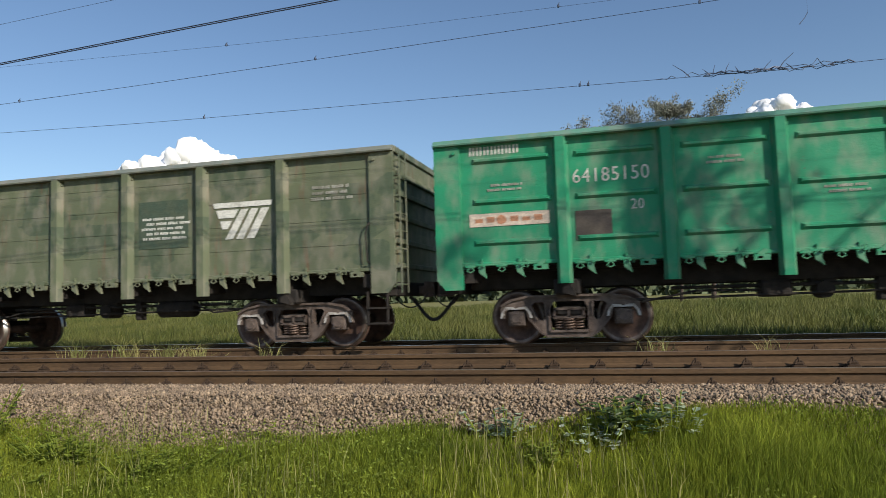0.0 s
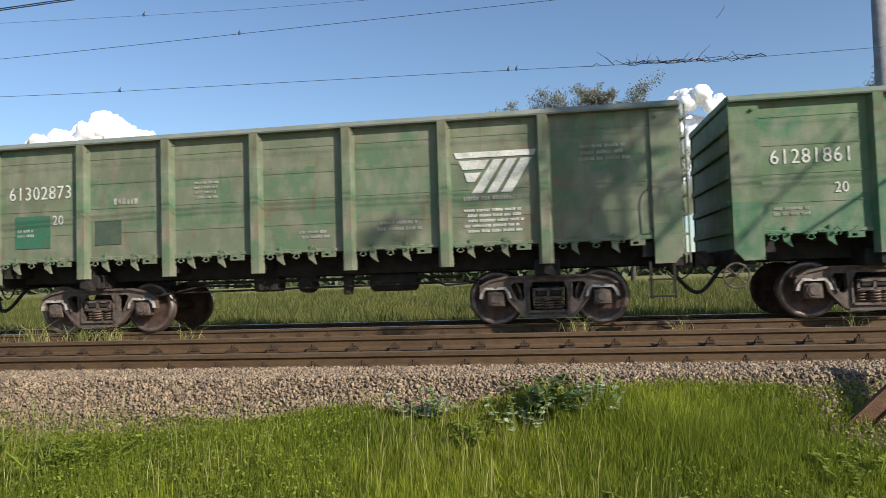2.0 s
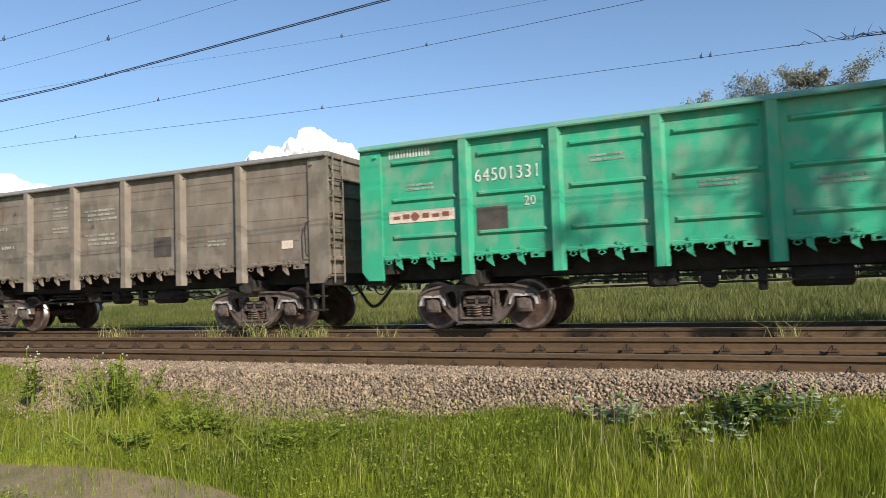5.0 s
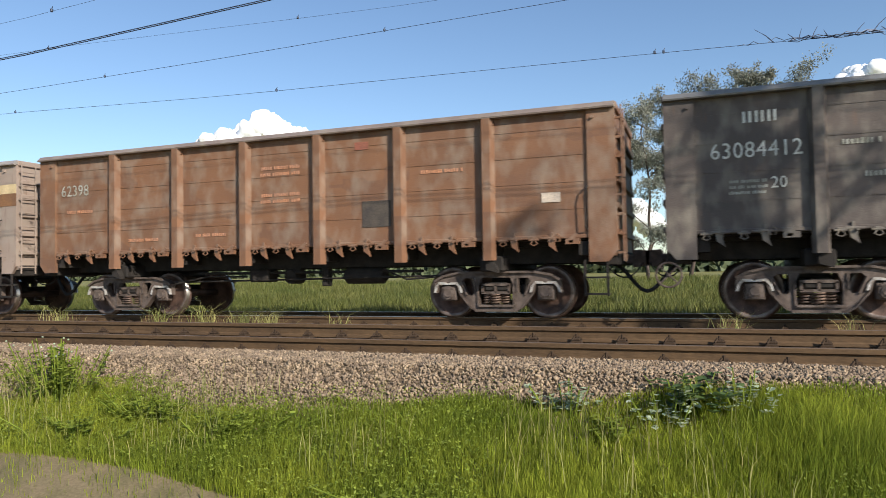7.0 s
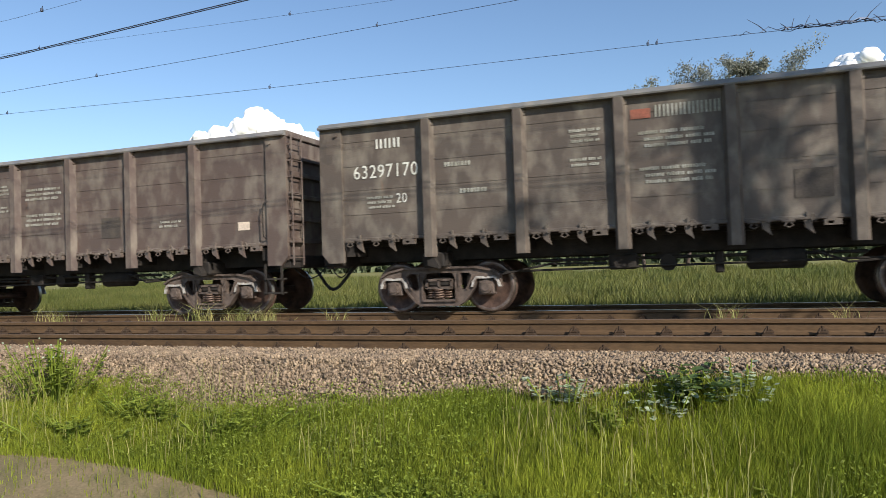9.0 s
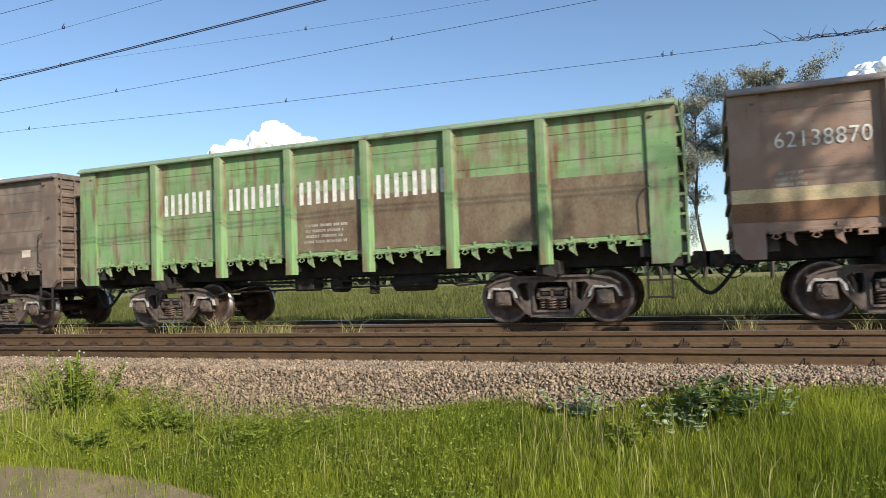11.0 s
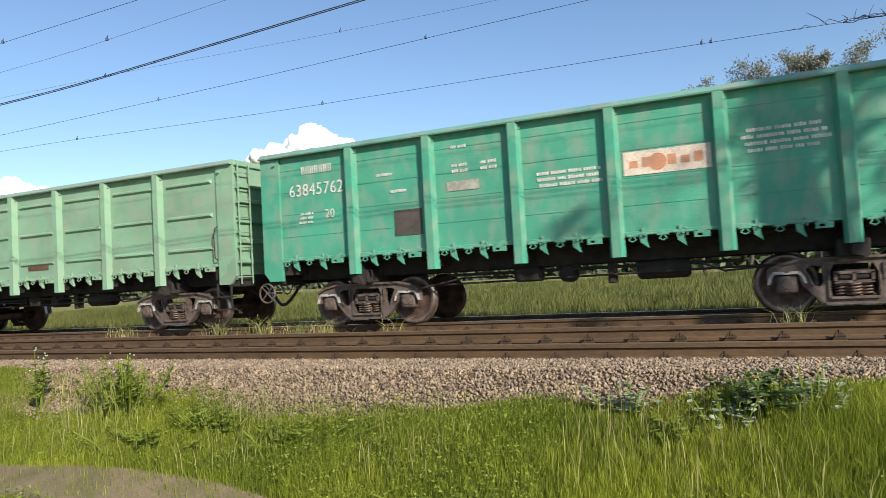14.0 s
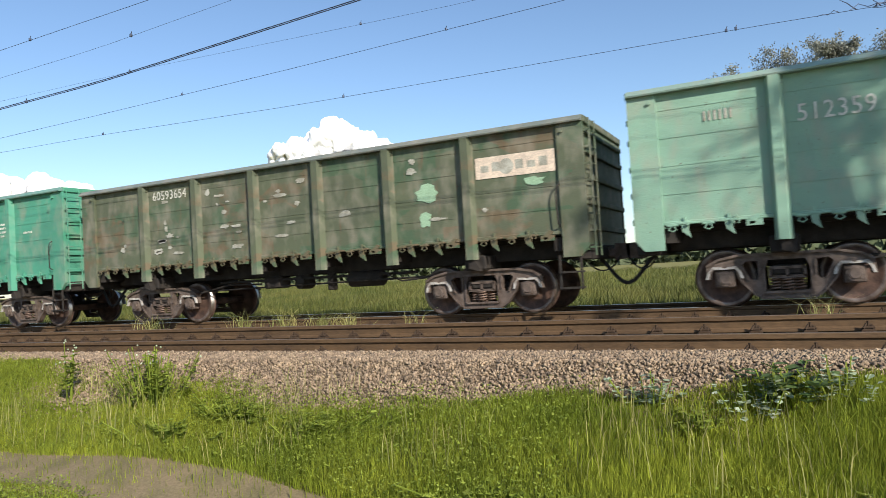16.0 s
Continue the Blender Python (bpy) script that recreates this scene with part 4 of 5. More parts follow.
        plate(w, "rusty_patch", panel_x(3, 0.25), panel_x(3, 0.8), 1.66, 1.86, IRON, "rust red patch", 0.004)
    elif k in (17, 18):
        blocks(w, panel_x(0, 0.35), 3.2, 7, 0.11, 0.16)
        number(w, 0, "63845762" if k == 17 else "63806335", 0.15, 2.75, 0.36)
        lines(w, panel_x(0, 0.28), 2.35, 0.4, 3, 0.05, WHITE, 2)
        sq(1, 0.55, 1.75, 0.5)
        for i, f, z, r in ((1, 0.3, 2.95, 1), (1, 0.5, 2.6, 1), (2, 0.2, 3.3, 1), (2, 0.2, 2.95, 2), (3, 0.15, 2.6, 3), (5, 0.1, 2.9, 4), (6, 0.2, 2.6, 1), (2, 0.6, 2.95, 2)):
            lines(w, panel_x(i, f), z, 1.25 if i in (3, 5) else 0.45, r, 0.06, WHITE, i)
        plate(w, "works_mark", panel_x(2, 0.15), panel_x(2, 0.6), 2.5, 2.68, FADED, "white framed works mark", 0.004)
        board(w, panel_x(4, 0.03), panel_x(4, 0.99), 2.42, 2.82, ORANGE)
    elif k == 19:
        board(w, panel_x(6, 0.02), panel_x(6, 0.95), 2.55, 2.95, FADED, CREAM)
        letters(w, "60593654", panel_x(1, 0.1), 3.0, 0.3, WHITE)
        r = random.Random(5)
        for _ in range(34):
            i, f = r.choice((0, 0, 1, 1, 1, 2, 2, 3, 3, 4, 5, 6)), r.uniform(0.05, 0.7)
            splash(w, panel_x(i, f), r.uniform(1.6, 3.0), r.uniform(0.1, 0.5), r.uniform(0.05, 0.2), FADED, r)
        splash(w, panel_x(5, 0.25), 2.2, 0.7, 0.42, PALEGREEN, r)
        splash(w, panel_x(5, 0.35), 1.7, 0.3, 0.4, PALEGREEN, r)
        splash(w, panel_x(6, 0.55), 2.3, 0.5, 0.22, PALEGREEN, r)
    elif k == 20:
        letters(w, "512359", panel_x(1, 0.1), 2.85, 0.38)
        blocks(w, panel_x(0, 0.45), 3.05, 3, 0.16, 0.16, FADED)
    elif k == 1:
        letters(w, "55455344", panel_x(0, 0.2), 2.75, 0.34, FADED)
        for i, f, z0, z1, m in ((2, 0.35, 2.2, 2.55, FADED), (2, 0.2, 2.0, 2.2, DULLSQ), (3, 0.2, 2.7, 2.95, YELLOW), (1, 0.3, 1.6, 1.75, FADED)):
            plate(w, "repaint_patch", panel_x(i, f), panel_x(i, f + 0.28), z0, z1, m, "repainted patch", 0.004)
        for i, f, z, r in ((4, 0.2, 2.9, 5), (6, 0.05, 2.85, 3), (5, 0.2, 2.9, 4), (3, 0.3, 1.8, 2), (5, 0.3, 1.8, 2)):
            lines(w, panel_x(i, f), z, 1.0, r, 0.055, ORANGE if i == 5 else FADED, i)
        for i, f, z in ((2, 0.5, 2.0), (1, 0.3, 2.4), (2, 0.2, 2.7)):
            splash(w, panel_x(i, f), z, 0.42, 0.25, FADED, random.Random(i))
        plate(w, "label_plate", panel_x(6, 0.3), panel_x(6, 0.52), 1.75, 1.98, FADED, "pale framed label", 0.004)


WORNRED = mat("worn_red_mark", (0.30, 0.17, 0.115), (0.16, 0.20, 0.13), 5, 0.8, 0, 0.1, 40)
PALESQ = mat("weathered_green_square", (0.11, 0.17, 0.115), (0.15, 0.21, 0.14), 4, 0.75, 0, 0.1, 40)
DULLSQ = mat("dull_green_square", (0.055, 0.085, 0.06), (0.08, 0.10, 0.065), 4, 0.7, 0, 0.1, 40)
PALEGREEN = mat("pale_green_paint", (0.30, 0.45, 0.30), (0.25, 0.38, 0.25), 4, 0.7, 0, 0.1, 40)
# wagon: template, base colour, patch colour, share of patches, rust, what it looks like
WAGONS = {
    -1: (PLAIN, (0.13, 0.15, 0.085), (0.075, 0.10, 0.06), 0.35, 0.30, "olive green open wagon, patched, with a white emblem"),
    0: (NEW, (0.02, 0.27, 0.13), (0.02, 0.24, 0.115), 0.15, 0.0, "bright green open wagon with ribbed sides and white lettering"),
    1: (TALL, (0.105, 0.125, 0.07), (0.065, 0.10, 0.055), 0.3, 0.28, "dark olive green open wagon with worn lettering"),
    2: (PLAIN, (0.165, 0.19, 0.115), (0.105, 0.165, 0.09), 0.35, 0.32, "grey-green open wagon with rusty and fresh green patches"),
    3: (PLAIN, (0.12, 0.19, 0.09), (0.06, 0.15, 0.075), 0.35, 0.25, "patchy green open wagon with a white emblem"),
    4: (NEW, (0.06, 0.20, 0.09), (0.05, 0.16, 0.075), 0.2, 0.12, "green open wagon with a white number"),
    5: (PLAIN, (0.20, 0.16, 0.12), (0.14, 0.12, 0.09), 0.3, 0.35, "rusty grey-brown open wagon"),
    6: (NEW, (0.035, 0.37, 0.20), (0.035, 0.34, 0.18), 0.12, 0.0, "bright green open wagon with ribbed sides and large white letters"),
    7: (PLAIN, (0.34, 0.26, 0.21), (0.30, 0.22, 0.17), 0.2, 0.26, "dusty brown open wagon with a yellow stripe"),
    8: (PLAIN, (0.215, 0.105, 0.055), (0.17, 0.088, 0.052), 0.25, 0.16, "rust orange open wagon with faded lettering"),
    9: (PLAIN, (0.10, 0.079, 0.068), (0.082, 0.068, 0.059), 0.2, 0.10, "dark grey-brown open wagon with a white number"),
    10: (PLAIN, (0.11, 0.078, 0.065), (0.095, 0.068, 0.057), 0.2, 0.15, "dark brown open wagon"),
    11: (PLAIN, (0.105, 0.082, 0.066), (0.085, 0.068, 0.056), 0.2, 0.10, "dark taupe open wagon with a white number"),
    12: (PLAIN, (0.17, 0.12, 0.09), (0.13, 0.10, 0.08), 0.2, 0.2, "dull brown open wagon"),
    13: (PLAIN, (0.19, 0.33, 0.13), (0.16, 0.26, 0.11), 0.25, 0.6, "light green open wagon with rust scars and white letters"),
    14: (PLAIN, (0.29, 0.18, 0.125), (0.25, 0.16, 0.115), 0.2, 0.18, "rusty brown open wagon with a yellow stripe"),
    15: (PLAIN, (0.08, 0.21, 0.14), (0.125, 0.235, 0.15), 0.35, 0.2, "patched blue-green open wagon with worn paint"),
    16: (TALL_NEW, (0.22, 0.38, 0.24), (0.20, 0.35, 0.22), 0.15, 0.03, "pale green open wagon with ribbed sides"),
    17: (PLAIN, (0.07, 0.33, 0.21), (0.065, 0.30, 0.19), 0.12, 0.0, "turquoise green open wagon with a pale company board"),
    18: (PLAIN, (0.07, 0.28, 0.185), (0.06, 0.25, 0.155), 0.2, 0.03, "green open wagon with a pale company board"),
    19: (OLD, (0.098, 0.115, 0.068), (0.065, 0.105, 0.06), 0.35, 0.26, "low dark olive open wagon splashed with pale paint"),
    20: (PLAIN, (0.23, 0.385, 0.285), (0.21, 0.35, 0.255), 0.15, 0.03, "pale green open wagon"),
}
TRAIN = {}
for k, (template, base, patch, share, rust, label) in WAGONS.items():
    w = copy_thing(template, pose(ROWS[0][4] + 13.92 * k, 0, 0.01))
    colour = paint("wagon_paint", base, patch, share, rust, seed=k * 1.37 + 3, scar={1: 0.12, 2: 0.2, 3: 0.1, 13: 0.2, 15: 0.06, 19: 0.2}.get(k, 0.0))
    # top chord: blue-grey mixed in for dust and for sky sheen painted into the colour
    dusty = tuple(0.6 * a + 0.4 * b for a, b in zip(base, (0.27, 0.30, 0.31)))
    chord = paint("wagon_chord_sky_sheen_paint", dusty, dusty, 0.1, rust * 0.6, seed=k * 1.37 + 3, rough=0.38)
    for c in w.children_recursive:
        if c.data and c.data.materials and c.data.materials[0] == PAINT:
            c.material_slots[0].link = "OBJECT"
            c.material_slots[0].material = chord if c.name.startswith("top_chord") else colour
    tagged(w, label)
    dress(w, k)
    if k in (2, 3, 4, 9, 16, 17):
        part("handwheel", HANDWHEEL, None, w, "spoked brake handwheel", pose(-6.55, -1.5, 0.76))
    TRAIN[k] = w
for template in (NEW, PLAIN, TALL_NEW, TALL, OLD):
    for c in (*template.children_recursive, template):
        bpy.data.objects.remove(c)


# ---- grass, stones and weeds ----
rng = np.random.default_rng(7)


def blades(x, y, z, height, width, lean, name, material):
    """Bent grass blades, two leaves of face each, standing at the given places."""
    n = len(x)
    a = rng.uniform(0, 2 * np.pi, n)
    la = rng.uniform(0, 2 * np.pi, n)
    b = lean * height * rng.uniform(0.2, 1.0, n)
    bx, by = np.cos(la) * b + 0.04 * height, np.sin(la) * b
    wx, wy = np.cos(a) * width / 2, np.sin(a) * width / 2
    v = np.empty((n, 6, 3))
    for k, (f, s, h) in enumerate(((0.0, 1.0, 0.0), (0.35, 0.8, 0.6), (1.0, 0.12, 0.97))):
        for j, sg in enumerate((-1, 1)):
            v[:, 2 * k + j, 0] = x + bx * f + sg * wx * s
            v[:, 2 * k + j, 1] = y + by * f + sg * wy * s
            v[:, 2 * k + j, 2] = z + height * h * (1 - 0.25 * f * lean) - 0.02 * (k == 0)
    i = (np.arange(n) * 6)[:, None]
    f = np.concatenate([i + np.array([0, 1, 3, 2]), i + np.array([2, 3, 5, 4])])
    return from_arrays(name, v.reshape(-1, 3), f, material)


def value_noise(x, y, s, seed):
    r = np.random.default_rng(seed).random((64, 64))
    gx, gy = np.asarray(x) * s + 20.3, np.asarray(y) * s + 31.7
    ix, iy = np.floor(gx).astype(int), np.floor(gy).astype(int)
    fx, fy = gx - ix, gy - iy
    fx, fy = fx * fx * (3 - 2 * fx), fy * fy * (3 - 2 * fy)
    at = lambda a, b: r[a % 64, b % 64]
    return (at(ix, iy) * (1 - fx) + at(ix + 1, iy) * fx) * (1 - fy) + (at(ix, iy + 1) * (1 - fx) + at(ix + 1, iy + 1) * fx) * fy


def verge_edge(x):
    """Where the grass ends against the ballast: it creeps further up towards the right."""
    return np.interp(x, [-14, -8.5, -6.5, -5, -3, -1.2, 0.2, 1.2, 2.5, 6], [-7.1, -7.1, -7.25, -7.45, -7.55, -7.45, -7.2, -7.05, -7.12, -7.15]) + 0.25 * (value_noise(x, 0 * np.asarray(x), 1.3, 3) - 0.5)


def build_grass():
    n = 640000
    x, y = rng.uniform(-13.5, 4.5, n), np.where(np.arange(n) < 560000, -10.1 + 3.2 * rng.random(n), -12.8 + 2.8 * rng.random(n))
    edge = verge_edge(x)
    pe = path_edge(x)
    on_path = (y < pe) & (y > pe - path_width(x) + 0.1 - 0.2 * value_noise(x, y, 1.0, 9))
    keep = (y < edge) & (~on_path | (rng.random(n) < 0.04)) & (rng.random(n) < 0.5 + 0.8 * value_noise(x, y, 1.5, 5))
    keep &= np.abs(x) < (y + 13.39) * 2.6 + 0.6
    x, y = x[keep], y[keep]
    h = 0.035 + 0.045 * value_noise(x, y, 0.9, 1) + 0.04 * value_noise(x, y, 3.1, 17) + 0.08 * value_noise(x, y, 9.0, 19) ** 2 + 0.12 * rng.random(len(x)) ** 5
    h *= 0.85 * np.clip((y + 9.7) / 0.9, 0.35, 1) * np.clip((verge_edge(x) - y) / 0.25, 0.5, 1)
    h += 0.36 * rng.random(len(x)) ** 0.8 * np.exp(-((x - 0.8) / 0.7) ** 2 - ((y + 7.85) / 0.4) ** 2) + 0.03 * (x > -2.5) * (y > -8.8)
    z = ground_z(y) + bump_z(x, y)
    me = blades(x, y, z, h, 0.0022 + 0.005 * rng.random(len(x)), 0.12 + 0.75 * rng.random(len(x)), "verge_grass", GRASS)
    tagged(new("verge_grass", me), "long sunlit green grass on the trackside verge", "grass", kind="stuff")
    n = 190000
    x, y = rng.uniform(-14, 5.5, n), rng.uniform(-11.5, -7.1, n)
    k = (y < verge_edge(x)) & ((y > path_edge(x)) | (y < path_edge(x) - path_width(x))) & (value_noise(x, y, 1.1, 21) + 0.35 * (x < -3) + 0.2 * (x > 0.5) + 0.25 * (y < -8.7) > 0.36) & (np.abs(x) < (y + 13.39) * 2.6 + 0.6)
    x, y = x[k], y[k]
    n = len(x)
    c = np.stack([x, y, ground_z(y) + bump_z(x, y) + 0.03 + 0.13 * rng.random(n) * (0.4 + value_noise(x, y, 0.9, 1))], 1)
    u = rng.normal(0, 1, (n, 3)) * (1, 1, 0.5)
    u /= np.linalg.norm(u, axis=1)[:, None]
    v = np.cross(u, rng.normal(0, 0.5, (n, 3)) + (0, 0, 1))
    v /= np.linalg.norm(v, axis=1)[:, None]
    s = rng.uniform(0.006, 0.018, (n, 1))
    q = np.stack([c - u * s, c - v * s * 0.5, c + u * s, c + v * s * 0.5], 1).reshape(-1, 3)
    tagged(new("verge_weeds", from_arrays("verge_weeds", q, np.arange(4 * n).reshape(-1, 4), WEED)), "small leafy weeds among the verge grass", "weeds", kind="stuff")
    n = 2600
    x, y = rng.uniform(-12, 5, n), rng.uniform(-9.2, -7.4, n)
    k = (y < verge_edge(x)) & (value_noise(x, y, 1.2, 12) > 0.5) & (y > path_edge(x))
    x, y = x[k], y[k]
    me = blades(x, y, ground_z(y), 0.28 + 0.22 * rng.random(len(x)), np.full(len(x), 0.006), 0.3, "seed_stalks", DRY)
    tagged(new("seed_stalk_grass", me), "pale dry grass stalks in the verge", "grass", kind="stuff")
    n = 110000
    x, y = rng.uniform(-46, 20, n), 3.2 + 32 * rng.random(n) ** 1.6
    me = blades(x, y, ground_z(y), 0.35 + 0.35 * value_noise(x, y, 0.5, 4) + 0.15 * rng.random(n), 0.02 + 0.02 * rng.random(n), 0.45, "field_grass", FIELD)
    tagged(new("field_grass", me), "tall yellowish meadow grass behind the tracks", "grass", kind="stuff")


build_grass()


def stone_mesh(seed):
    """A sharp-edged broken stone."""
    r = random.Random(seed)
    bm = bmesh.new()
    bmesh.ops.create_cube(bm, size=1.5)
    bmesh.ops.triangulate(bm, faces=bm.faces)
    sx, sy, sz = r.uniform(0.9, 1.75), r.uniform(0.6, 1.0), r.uniform(0.4, 0.75)
    for v in bm.verts:
        k = r.uniform(0.55, 1.2)
        v.co = Vector((v.co.x * sx * k, v.co.y * sy * k, v.co.z * sz * k))
    return bm


def build_ballast():
    shapes = []
    for s in range(12):
        bm = stone_mesh(s)
        bm.verts.ensure_lookup_table()
        shapes.append((np.array([v.co[:] for v in bm.verts]), np.array([[v.index for v in f.verts] for f in bm.faces])))
        bm.free()
    near, vs, fs, off = [], [], [], 0
    zones = ((76000, -14.5, 6, -7.75, -6.3), (5000, -14.5, 6, -5.9, -3.2), (3600, -14.5, 6, -8.15, -7.7))
    for count, x0, x1, y0, y1 in zones:
        x, y = rng.uniform(x0, x1, count), rng.uniform(y0, y1, count)
        keep = (y > -7.7) | (rng.random(count) > (-7.7 - y) / 0.45)
        x, y = x[keep], y[keep]
        n = len(x)
        r = 0.009 + 0.013 * rng.random(n) ** 1.4
        z = ground_z(y) + r * rng.uniform(-0.2, 0.5, n) + np.where(y < -6.8, 0.02 * rng.random(n), 0)
        q = rng.normal(0, 1, (n, 4))
        a, b, c, d = (q / np.linalg.norm(q, axis=1)[:, None]).T
        m = np.array([[1 - 2 * (c * c + d * d), 2 * (b * c - d * a), 2 * (b * d + c * a)], [2 * (b * c + d * a), 1 - 2 * (b * b + d * d), 2 * (c * d - b * a)], [2 * (b * d - c * a), 2 * (c * d + b * a), 1 - 2 * (b * b + c * c)]]).transpose(2, 0, 1)
        single = (x > -2.4) & (x < 0.2) & (y > -7.65) & (y < -7.2)
        single &= np.cumsum(single) <= 260
        near += [(x[k], y[k], z[k], r[k], Matrix(m[k].tolist()), k % 12) for k in np.nonzero(single)[0]]
        for s, (v, f) in enumerate(shapes):
            k = np.nonzero((np.arange(n) % 12 == s) & ~single)[0]
            vs.append((np.einsum("nij,vj->nvi", m[k], v) * r[k, None, None] + np.stack([x[k], y[k], z[k]], 1)[:, None, :]).reshape(-1, 3))
            fs.append((f[None] + (off + np.arange(len(k)) * len(v))[:, None, None]).reshape(-1, 3))
            off += len(k) * len(v)
    ob = tagged(new("ballast", from_arrays("ballast", np.concatenate(vs), np.concatenate(fs), STONE)), "pale grey-pink crushed stone ballast along the track", "ballast", kind="stuff")
    meshes = [finish("stone", stone_mesh(s), STONE_ONE) for s in range(12)]
    for x, y, z, r, e, k in near:
        o = new("stone", meshes[k])
        o.parent = ob
        o.matrix_basis = Matrix.Translation((x, y, z)) @ e.to_4x4() @ Matrix.Diagonal((r, r, r, 1))


def tuft(x, y, n, h, spread, label="dry grass tuft growing between the tracks", material=None):
    r = np.abs(rng.normal(0, spread, n))
    a = rng.uniform(0, 6.28, n)
    px, py = x + r * np.cos(a), y + 0.5 * r * np.sin(a)
    me = blades(px, py, ground_z(py), h * (0.6 + 0.5 * rng.random(n)), np.full(n, 0.010), 0.8, "grass_tuft", material or DRY)
    tagged(new("grass_tuft", me), label, "grass tuft", kind="stuff")


for x, y, n, h, s in ((-9.3, -3.2, 40, 0.46, 0.22), (-8.3, -3.2, 46, 0.5, 0.18), (-7.6, -3.1, 70, 0.40, 0.30), (-7.0, -3.2, 50, 0.36, 0.2), (-5.6, -3.2, 16, 0.38, 0.1), (0.35, -3.2, 26, 0.36, 0.16),
                      (1.8, -3.2, 18, 0.34, 0.12), (-12.0, -3.1, 40, 0.44, 0.3), (4.1, -3.1, 14, 0.34, 0.12)):
    tuft(x, y, int(n * 1.5), h + 0.2, s)


def leaf(bm, base, out, size, up):
    """A pointed oval leaf with a fold along its middle."""
    base, out = Vector(base), Vector(out).normalized()
    side = out.cross(Vector((0, 0, 1)))
    side = side.normalized() if side.length > 0.01 else Vector((1, 0, 0))
    row = []
    for f, w, d in ((0.0, 0.06, 0.0), (0.35, 0.5, 0.10), (0.7, 0.42, 0.08), (1.0, 0.03, -0.05)):
        c = base + out * size * f + Vector((0, 0, up * size * d))
        row.append([bm.verts.new(c - side * size * w + Vector((0, 0, size * 0.08))), bm.verts.new(c), bm.verts.new(c + side * size * w + Vector((0, 0, size * 0.08)))])
    for a, b in zip(row, row[1:]):
        for k in (0, 1):
            bm.faces.new((a[k], a[k + 1], b[k + 1], b[k]))


def weed(x, y, height, spread, n, size, material, label, flowers=0, seed=1):
    r = random.Random(seed)
    z0 = float(ground_z(y))
    w = tagged(new("weed_plant", bpy.data.meshes.new("weed_plant")), label, "weed")
    w.location = (x, y, z0)
    bm = bmesh.new()
    stems = []
    for k in range(max(3, n // 8)):
        a, d = r.uniform(0, 6.28), abs(r.gauss(0, spread))
        top = Vector((d * math.cos(a), d * 0.6 * math.sin(a), height * r.uniform(0.6, 1.05)))
        tube(bm, [(top.x * 0.5, top.y * 0.5, -0.05), (top.x * 0.7, top.y * 0.7, top.z * 0.5), top], 0.006, 4)
        stems.append(top)
    part("stem", bm, WEED, w)
    bm = bmesh.new()
    for k in range(n):
        t = r.choice(stems)
        f = r.uniform(0.3, 1.0)
        a = r.uniform(0, 6.28)
        leaf(bm, (t.x * (0.5 + 0.5 * f), t.y * (0.5 + 0.5 * f), t.z * f), (math.cos(a), math.sin(a), r.uniform(-0.2, 0.5)), size * r.uniform(0.6, 1.2), r.uniform(-1, 1))
    part("foliage", bm, material, w)
    if flowers:
        bm = bmesh.new()
        for k in range(flowers):
            t = r.choice(stems)
            c = t + Vector((r.gauss(0, 0.04), r.gauss(0, 0.04), r.uniform(0, 0.06)))
            bmesh.ops.create_icosphere(bm, subdivisions=1, radius=0.012, matrix=Matrix.Translation(c))
        part("flower", bm, PALE, w, "small pale flower heads")


weed(-6.55, -7.75, 0.66, 0.42, 420, 0.065, WEED, "bushy green weed with pale flower heads by the ballast", 26, 2)
weed(-8.1, -7.7, 0.74, 0.16, 50, 0.09, WEED, "tall thin green weed with pale flower heads", 14, 3)
weed(-5.0, -8.0, 0.30, 0.38, 260, 0.055, WEED, "low leafy green weed in the verge", 0, 4)
weed(-4.1, -8.15, 0.26, 0.42, 260, 0.05, WEED, "low leafy green weed in the verge", 0, 5)
weed(-5.6, -8.35, 0.26, 0.5, 280, 0.05, WEED, "low leafy green weed in the verge", 0, 15)
weed(-0.1, -7.45, 0.36, 0.28, 130, 0.10, BURDOCK, "broad-leaved burdock at the edge of the ballast", 0, 6)
weed(0.3, -7.45, 0.42, 0.24, 110, 0.06, PALE, "pale silvery leafy weed beside the ballast", 0, 7)
weed(-1.05, -7.55, 0.34, 0.26, 100, 0.06, PALE, "pale silvery leafy weed beside the ballast", 0, 8)
weed(-0.28, -7.6, 0.33, 0.24, 80, 0.055, PALE, "pale silvery leafy weed beside the ballast", 0, 9)
weed(-0.65, -7.8, 0.24, 0.3, 120, 0.05, WEED, "low leafy green weed in the verge", 0, 16)
weed(2.1, -8.2, 0.20, 0.3, 120, 0.05, WEED, "low leafy green weed in the verge", 0, 10)
weed(1.1, -8.6, 0.18, 0.4, 130, 0.05, WEED, "low leafy green weed in the verge", 0, 11)
weed(-2.0, -8.8, 0.16, 0.5, 160, 0.045, WEED, "low leafy green weed in the verge", 0, 12)

# the bent rusty iron that leans out of the verge
iron = tagged(new("leaning_iron_post"), "rusty red iron post leaning out of the grass", "post")
bm = bmesh.new()
for y0, y1, a, b in ((-0.004, 0.004, -0.075, 0.075), (-0.05, 0.0, -0.075, -0.065), (-0.05, 0.0, 0.065, 0.075)):
    box(bm, 0, 1.9, y0, y1, a, b)
part("channel", bm, IRON, iron)
iron.matrix_basis = pose(2.06, -7.5, -0.6, 0, -43, 0)
build_ballast()


